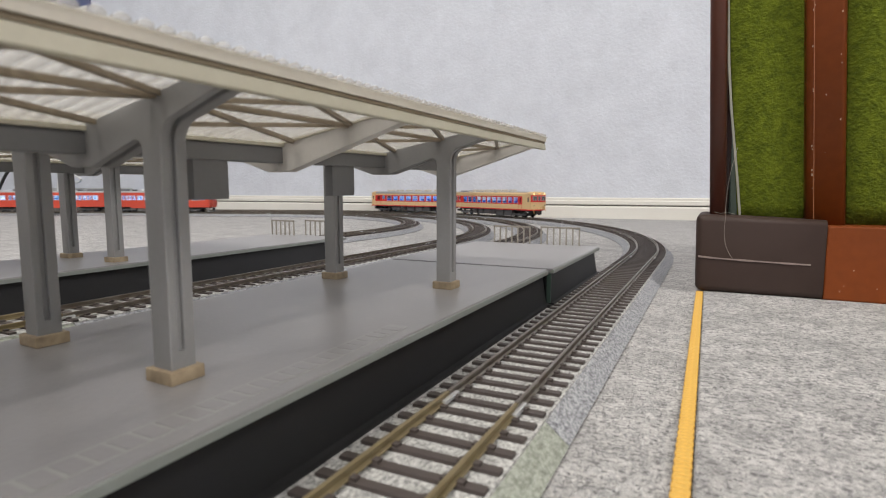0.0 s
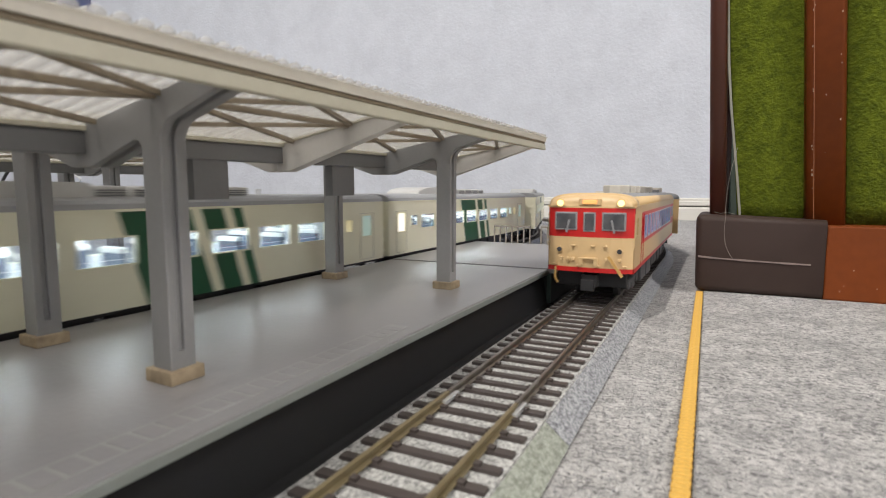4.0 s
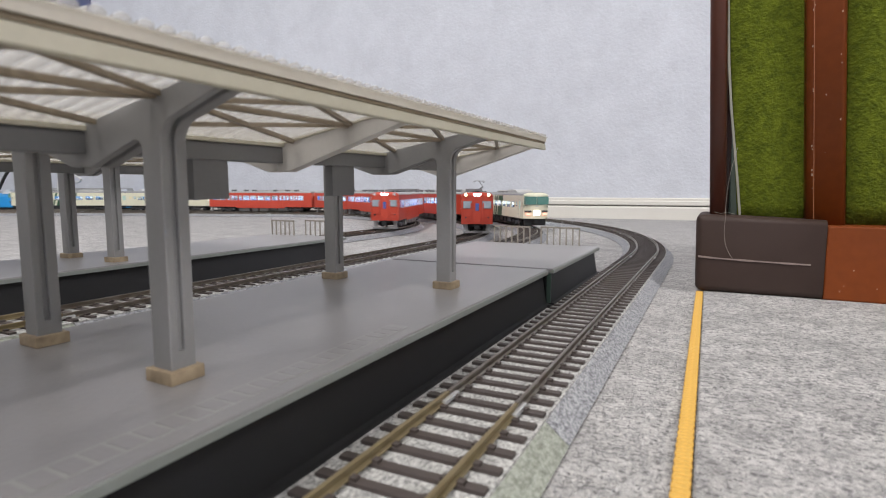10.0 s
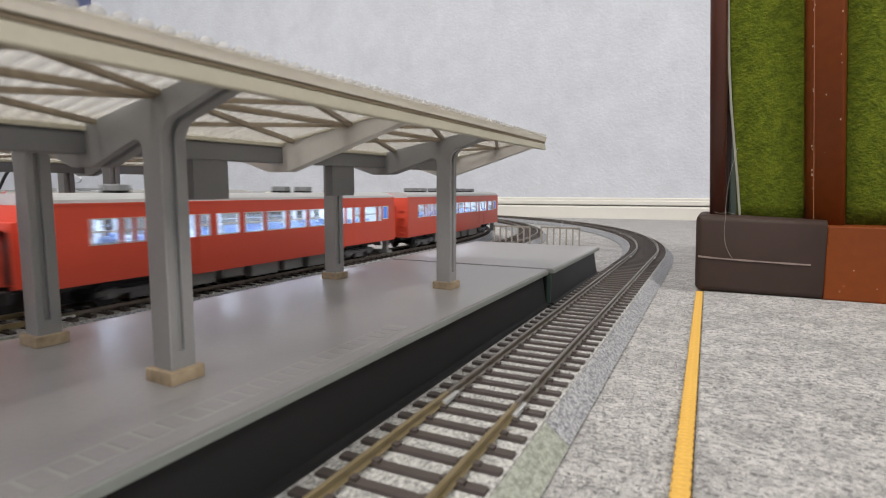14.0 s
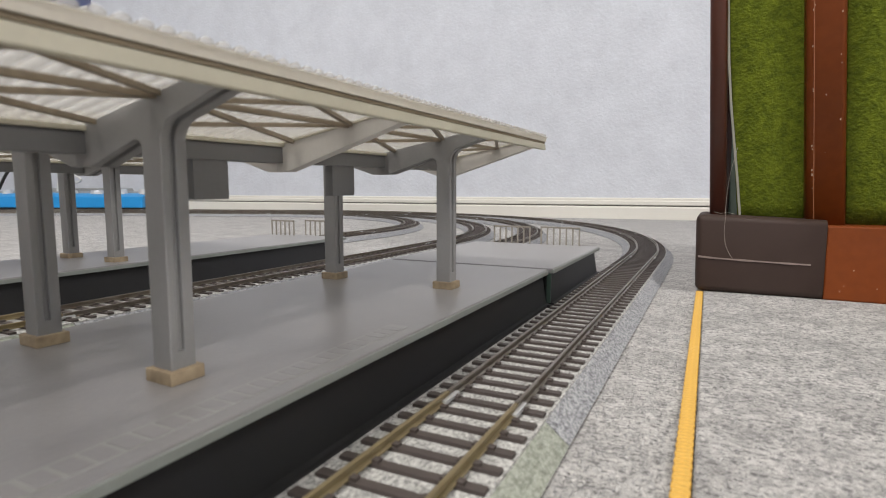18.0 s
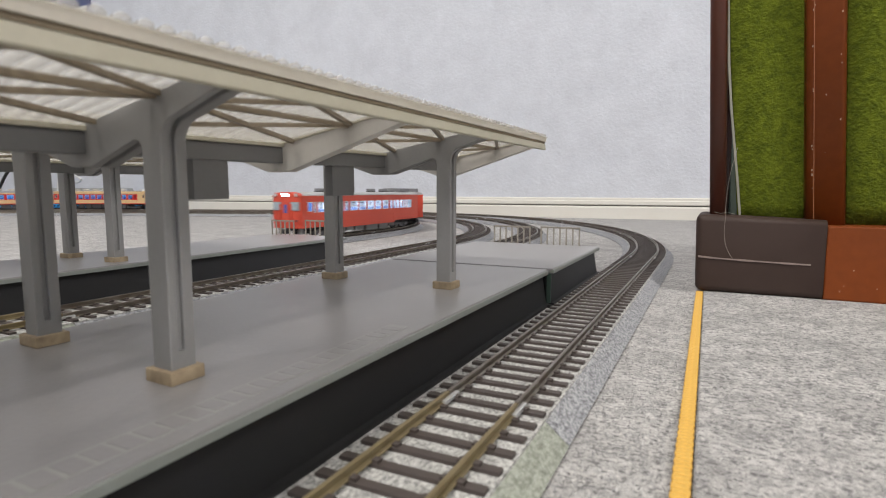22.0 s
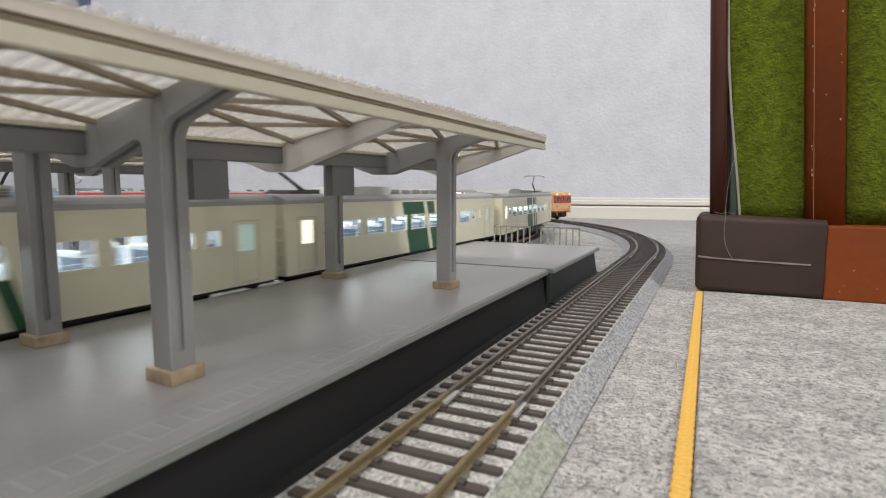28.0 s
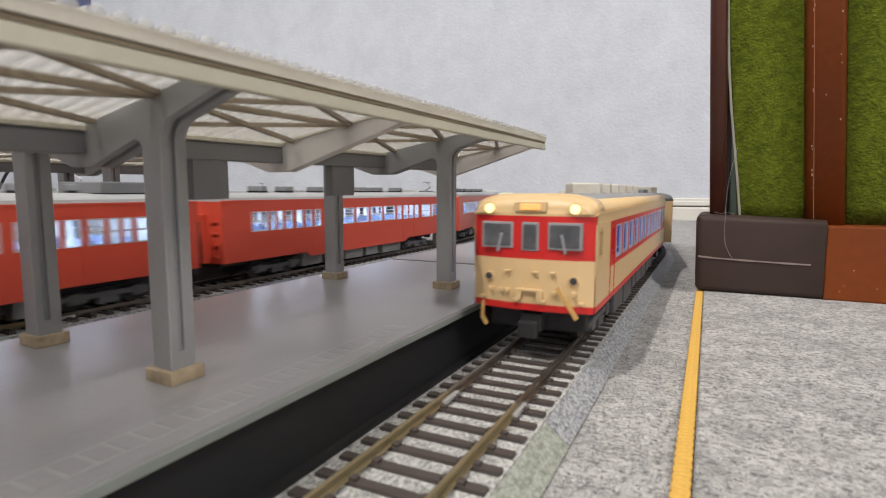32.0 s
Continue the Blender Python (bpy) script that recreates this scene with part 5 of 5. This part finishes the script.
def car_a(cab_y, label, units, seed, pitch, width, count, first, sash, roof):
    """Cream and red diesel car; cab_y: 1 or -1, the end with the cab."""
    half, w = 0.1195, 0.0185
    zb, ze, zr = ZA
    car = tagged(empty("model_railcar"), label, "train car", "cream and red model train")
    z0, z1 = 0.0262, 0.0374
    spans = []
    for i in range(count):
        y = first + i * pitch
        spans.append((y, y + width) if cab_y > 0 else (-y - width, -y))
    if cab_y > 0:
        doors, small = [(0.0872, 0.0955)], [(-0.1155, -0.1095), (-0.1045, -0.0985), (0.1100, 0.1150)]
    else:
        doors, small = [(-0.1045, -0.0905), (0.1012, 0.1150)], [(-0.0854, -0.0777), (-0.1165, -0.1120)]
    holes = [(a, b, z0, z1) for a, b in spans] + [(a + 0.0015, b - 0.0015, z0 + 0.001, z1) for a, b in doors] + [(a, b, z0 + 0.003, z1) for a, b in small]
    part("body", side_shell(w, zb, ze, half - 0.0005, holes, [((-half, -half + 0.0008), (half - 0.0008, half))[0 if cab_y > 0 else 1]]), [PAINT_A, CABIN_BLUE, PAINT_A_PLAIN], car)
    cut = half - 0.0120
    part("roof", prism(roof_outline(w, ze, zr, 16), "y", *((-half, cut) if cab_y > 0 else (-cut, half))), roof, car, smooth=True)
    part("roof_front", prism(roof_outline(w, ze, zr + 0.0001, 16), "y", *((cut, half - 0.001) if cab_y > 0 else (1e-3 - half, -cut))), PAINT_A_PLAIN, car, "cream roof end over the cab", smooth=True)
    for s in (-1, 1):
        part("gutter", box(*sorted((s * (w - 0.0004), s * (w + 0.0004))), -half, half, ze - 0.0004, ze + 0.0004), PAINT_A_PLAIN, car)
    # the sides of the driver's end stay cream round the cab window
    k0, k1 = small[-1]
    end, red = cab_y * half, cab_y * (0.0970 if cab_y > 0 else 0.1083)
    lo, hi = sorted((end, red))
    for s in (-1, 1):
        for ya, yb, za, zc in ((lo, k0 - 0.0002, 0.0243, 0.0391), (k1 + 0.0002, hi, 0.0243, 0.0391), (k0 - 0.0002, k1 + 0.0002, 0.0243, z0 + 0.0028), (k0 - 0.0002, k1 + 0.0002, z1 + 0.0002, 0.0391)):
            part("cab_panel", box(*sorted((s * (w - 0.0002), s * (w + 0.00012))), ya, yb, za, zc), PAINT_A_PLAIN, car)
    windows(car, spans, w, z0, z1, SILVER, sash, t=0.0005)
    windows(car, [(a + 0.0015, b - 0.0015) for a, b in doors], w, z0 + 0.001, z1, PAINT_A_RED, False, DOOR_DARK)
    windows(car, small[:-1], w, z0 + 0.003, z1, SILVER, False, CLEAR if cab_y < 0 else CAB_PANE, t=0.0004)
    windows(car, small[-1:], w, z0 + 0.003, z1, PAINT_A_PLAIN, False, CAB_PANE, t=0.0004)
    for a, b in doors:
        for s in (-1, 1):
            x = s * w
            part("door_edge", ring(a, b, zb + 0.0012, z1 + 0.0012, x, 0.0004, s * 0.0002), PAINT_A_RED, car)
    interior(car, half, w, SEAT_BLUE, CABIN_BLUE, GLOW_BLUE if sash else GLOW_DIM, 0.0172, zb, ze, (-0.075, -0.025, 0.025, 0.075))
    underfloor(car, half, seed, zb, UNDER_GREY)
    for y in (-0.083, 0.083):
        bogie(car, y, w)
    roof_units(car, units, zr, AC_GREY)
    if cab_y > 0:
        side_vents(car, ((0.0200, 0.0350), (-0.0223, -0.0060), (-0.0755, -0.0560)), zr)
    cab_front(car, cab_y * half, cab_y, "A", w, zb, ze, zr)
    gangway(car, -cab_y * half, -cab_y, w, zb, ze, PAINT_A_PLAIN)
    for s in (-1, 1):
        coupler(car, s * (half - 0.001), s)
    return car


def car_b(cab_y, label, units, seed, pan=(), lit=False):
    half, w = 0.1250, 0.0178
    zb, ze, zr = ZB_
    car = tagged(empty("model_railcar"), label, "train car", "cream and green model train")
    z0, z1 = 0.0252, 0.0345
    spans = [(-0.0870 + i * 0.0237, -0.0870 + i * 0.0237 + 0.0190) for i in range(7)]
    doors = [(0.1028, 0.1152), (-0.1170, -0.1050)]
    small = [(0.0895, 0.0965), (0.0775, 0.0850), (-0.1000, -0.0905)]
    if cab_y:
        small.append((0.1205, 0.1242) if cab_y > 0 else (-0.1242, -0.1205))
    holes = [(a, b, z0, z1) for a, b in spans] + [(a + 0.0012, b - 0.0012, z0 - 0.001, z1 + 0.0016) for a, b in doors] + [(a, b, z0 + 0.002, z1) for a, b in small]
    ends = [] if cab_y == 0 else [(-half, -half + 0.0008) if cab_y > 0 else (half - 0.0008, half)]
    if cab_y == 0:
        ends = [(-half, -half + 0.0008), (half - 0.0008, half)]
    part("body", side_shell(w, zb, ze, half - 0.0005, holes, ends), [PAINT_B, CABIN_WHITE, PAINT_B_PLAIN], car)
    part("roof", prism(roof_outline(w, ze, zr), "y", -half, half), ROOF_B, car)
    for s in (-1, 1):
        part("gutter", box(*sorted((s * (w - 0.0004), s * (w + 0.0003))), -half, half, ze - 0.0005, ze + 0.0003), PAINT_B_PLAIN, car)
        part("skirt_edge", box(*sorted((s * (w - 0.0012), s * (w - 0.0004))), -half + 0.002, half - 0.002, zb - 0.0010, zb), BLACK, car)
    windows(car, spans, w, z0, z1, PAINT_B_PLAIN, False, t=0.0005)
    for a, b in doors:
        windows(car, [(a + 0.0012, b - 0.0012)], w, z0 - 0.001, z1 + 0.0016, PAINT_B_PLAIN, False, LIT_DOOR if lit and a < 0 else DOOR_PANE)
        for s in (-1, 1):
            part("door_step", box(*sorted((s * w, s * (w + 0.0003))), a, b, zb + 0.0014, zb + 0.0020), PAINT_B_PLAIN, car)
    windows(car, small[:1], w, z0 + 0.002, z1, PAINT_B_PLAIN, False, DOOR_WARM if lit else None)
    windows(car, small[1:], w, z0 + 0.002, z1, PAINT_B_PLAIN, False)
    for a, b in doors:
        for s in (-1, 1):
            part("door_edge", ring(a, b, zb + 0.0012, z1 + 0.0025, s * w, 0.0003, s * 0.00015), mat_line, car)
    interior(car, half, w, SEAT_NAVY, CABIN_WHITE, GLOW_SOFT, 0.0235, zb + 0.001, ze, (-0.075, -0.045, -0.015, 0.015, 0.045, 0.075))
    # pale headrest covers on the seats
    bm = bmesh.new()
    y = -half + 0.026
    while y < half - 0.024:
        for s in (-1, 1):
            x0, x1 = sorted((s * 0.0045, s * (w - 0.0020)))
            add_box(bm, x0, x1, y + 0.0042, y + 0.0064, zb + 0.0172, zb + 0.0190, 0.0004)
        y += 0.0235
    part("headrest_row", bm, WHITE_P, car)
    underfloor(car, half, seed, zb, BLACK)
    for y in (-0.080, 0.080):
        bogie(car, y, w)
    air_conditioner(car, *units, zr)
    for y in pan:
        pantograph(car, y, zr)
    for s in (-1, 1):
        if cab_y == s:
            cab_front(car, s * half, s, "B", w, zb, ze, zr)
        else:
            gangway(car, s * half, s, w, zb, ze, PAINT_B_PLAIN)
        coupler(car, s * (half - 0.001), s)
    return car


ROOF_A2 = mat("smooth_roof_grey", (0.36, 0.365, 0.375), 0.42, vary=0.08, scale=60)
ROOF_A = banded("grey_roof_cream_shoulder", [(0.040, 0.0462, CREAM_A)], (0.27, 0.275, 0.285), rough=0.5)
mat_line = mat("panel_line", (0.56, 0.545, 0.43), 0.5)


def car_c(half, label, vents, units, seed, cab_pane, lamps):
    w = 0.0180
    zb, ze, zr = ZC
    car = tagged(empty("model_railcar"), label, "train car", "vermilion model trains")
    z0, z1 = 0.0266, 0.0374
    k = half / 0.126
    wide = ((0.0855, 0.1005), (0.0255, 0.0415), (0.0080, 0.0230), (-0.0100, 0.0050), (-0.0260, -0.0125), (-0.0440, -0.0300), (-0.1065, -0.0945))
    narrow = ((0.1030, 0.1068), (0.0730, 0.0795), (0.0450, 0.0515), (-0.0545, -0.0485), (-0.0805, -0.0740), (-0.0870, -0.0825), (-0.0927, -0.0885))
    spans = [(a * k, b * k) for a, b in wide + narrow]
    cab_side = [(0.1090 * k, 0.1165 * k)]
    doors = [(0.0540 * k, 0.0715 * k), (-0.0725 * k, -0.0560 * k)]
    leaves = [v for a, b in doors for v in ((a + 0.0010, (a + b) / 2 - 0.0010), ((a + b) / 2 + 0.0010, b - 0.0010))]
    holes = [(a, b, z0, z1) for a, b in spans + leaves] + [(a, b, z0 + 0.001, z1) for a, b in cab_side]
    part("body", side_shell(w, zb, ze, half - 0.0005, holes, [(-half, -half + 0.0008)]), [PAINT_C, CABIN_WHITE, PAINT_C], car)
    part("roof", prism(roof_outline(w, ze, zr), "y", -half + 0.002, half - 0.002), ROOF_LIGHT, car)
    for s in (-1, 1):
        part("gutter", box(*sorted((s * (w - 0.0004), s * (w + 0.0003))), -half, half, ze - 0.0005, ze + 0.0006), PAINT_C, car)
        # skirt that drops amidships
        part("skirt", prism([(-0.062 * k, zb), (0.062 * k, zb), (0.058 * k, zb - 0.0026), (-0.058 * k, zb - 0.0026)], "x", *sorted((s * (w - 0.0008), s * w))), PAINT_C, car)
    windows(car, spans, w, z0, z1, SILVER, True, t=0.0006)
    windows(car, leaves, w, z0, z1, SILVER, False, t=0.0004)
    windows(car, cab_side, w, z0 + 0.001, z1, SILVER, False, cab_pane)
    for a, b in doors:
        for s in (-1, 1):
            part("door_edge", ring(a, b, zb + 0.0008, z1 + 0.0018, s * w, 0.0003, s * 0.0002), PAINT_C, car)
    interior(car, half, w, SEAT_PALE, CABIN_WHITE, GLOW_WHITE, 0.0170, zb, ze, (-0.085, -0.05, -0.017, 0.017, 0.05, 0.085), 0.0172)
    underfloor(car, half, seed, zb, UNDER_PALE)
    for y in (-0.083, 0.083):
        bogie(car, y, w)
    roof_units(car, vents, zr, VENT_GREY, 0.0011)
    roof_units(car, units, zr, VENT_GREY)
    cab_front(car, half, 1, "C", w, zb, ze, zr, lamps)
    gangway(car, -half, -1, w, zb, ze, PAINT_C)
    for s in (-1, 1):
        coupler(car, s * (half - 0.001), s)
    return car


UNITS_A1 = [(0.0430 - i * 0.0236, 0.0575 - i * 0.0236, 0.0068, 0.0040) for i in range(6)]
UNITS_A2 = [(0.0845 - i * 0.0275, 0.0992 - i * 0.0275, 0.0086, 0.0039) for i in range(7)]
UNITS_B = (-0.080, 0.034)
VENTS_C = [(y, y + 0.0110, 0.0052, 0.0026) for y in (0.0665, 0.0360, 0.0160, -0.0365, -0.0660, -0.0880)]
BOX_C = [(-0.1130, -0.0790, 0.0125, 0.0046)]


def trains():
    """Cars by train, head first, each with its distance behind the head."""
    a = [car_a(1, "cream and red model diesel railcar with glowing headlights", UNITS_A1, 1, 0.0160, 0.0114, 11, -0.0868, False, ROOF_A),
         car_a(-1, "cream and red model diesel railcar, rear car", UNITS_A2, 2, 0.0194, 0.0142, 9, -0.0985, True, ROOF_A2)]
    head = car_b(1, "cream model electric railcar with green slanting stripes and cab", UNITS_B, 3)
    mid = car_b(0, "cream model electric railcar with green slanting stripes", UNITS_B, 4, (), True)
    mot = car_b(0, "cream model electric railcar with raised pantograph and green stripes", UNITS_B, 5, (0.098,), True)
    rear = car_b(0, "cream model electric railcar with raised pantograph near its rear end", UNITS_B, 9, (-0.100,), True)
    tail = car_b(-1, "cream model electric railcar with green stripes and red tail lights", UNITS_B, 6)
    b = [head, mid, copy_thing(mid, Matrix()), mot, rear, tail]
    c = car_c(0.1250, "vermilion model diesel railcar with lit windows and headlights", VENTS_C, BOX_C, 7, CLEAR, GLOW_LAMP)
    e = car_c(0.1250, "vermilion model diesel railcar with lit windows", VENTS_C, (), 10, BLUE_PANE, GLOW_LAMP)
    c1 = [c, e, copy_thing(e, Matrix()), copy_thing(e, Matrix())]
    d = car_c(0.1245, "vermilion model diesel railcar with lit windows and white headlights", VENTS_C, BOX_C, 8, BLUE_PANE, SILVER)
    c2 = [d, copy_thing(d, Matrix())]
    return a, b, c1, c2


TRAIN_A, TRAIN_B, TRAIN_C, TRAIN_D = trains()


# ---------------------------------------------------------------- movement
def run(cars, loop, knots, pitch, way, base, flipped=()):
    """Keys a train along its loop. knots: (seconds, distance of its head); way: 1 away from the camera, -1 towards it; base: half the bogie spacing."""
    ts = [k[0] for k in knots]
    ss = [k[1] for k in knots]
    for i, car in enumerate(cars):
        rows = []
        for j in range(129):
            t = j * 0.25
            head = float(np.interp(t, ts, ss))
            mid = head - way * pitch * (i + 0.5)
            f, r = loop.at(mid + way * base), loop.at(mid - way * base)
            c = (f + r) / 2
            turn = math.degrees(math.atan2(f[1] - r[1], f[0] - r[0])) - 90 + (180 if i in flipped else 0)
            rows.append((t, pose(c[0], c[1], RAIL_Z, 0, 0, turn)))
        walk(car, rows)


def motions():
    la, lb, lc, ld = [t.length for t in TRACKS]
    # towards the camera on the nearest track: leaves at 8 s, returns at 27 s
    run(TRAIN_A, TRACKS[0], [(0.0, 1.0349), (3.0, 0.4349), (6.0, -0.1614), (7.0, -0.3555), (8.4, -0.634), (26.0, 1.3568 - la), (31.0, 0.3543 - la), (32.0, 0.1510 - la)], 0.2498, -1, 0.083)
    # away from the camera behind the platform
    run(TRAIN_B, TRACKS[1], [(0.0, -0.223), (9.0, 2.019), (11.4, 2.60), (21.4, lb - 0.1645), (22.6, lb + 0.1295), (23.0, lb + 0.2275), (25.0, lb + 0.712), (30.0, lb + 1.955), (32.0, lb + 2.44)], 0.256, 1, 0.080)
    # towards the camera between the platforms
    run(TRAIN_C, TRACKS[2], [(t, d - 0.0075) for t, d in ((0.0, 0.325 + 0.247 * 11), (16.0, 0.325 - 0.247 * 5), (26.5, 0.411 + 0.246 * 3.5 - lc), (30.0, 0.411 - lc), (32.0, 0.411 - 0.239 * 2 - lc))], 0.2645, -1, 0.083, (1, 2, 3))
    # away from the camera on the innermost track, twice round
    t0 = [(0.0, 1.443 + 0.49), (1.6, 1.443 + 0.49 + 0.35 * 1.6), (6.6, ld + 0.243 + 0.49 - 0.35 * 2.4), (12.8, ld + 0.243 + 0.49 + 0.35 * 3.8),
          (19.0, 2 * ld + 0.219 - 0.35), (25.2, 2 * ld + 0.219 + 0.35 * 5.2), (32.0, 3 * ld + 0.0)]
    run(TRAIN_D, TRACKS[3], [(t, d + 0.008) for t, d in t0], 0.2535, 1, 0.083, (1,))


motions()
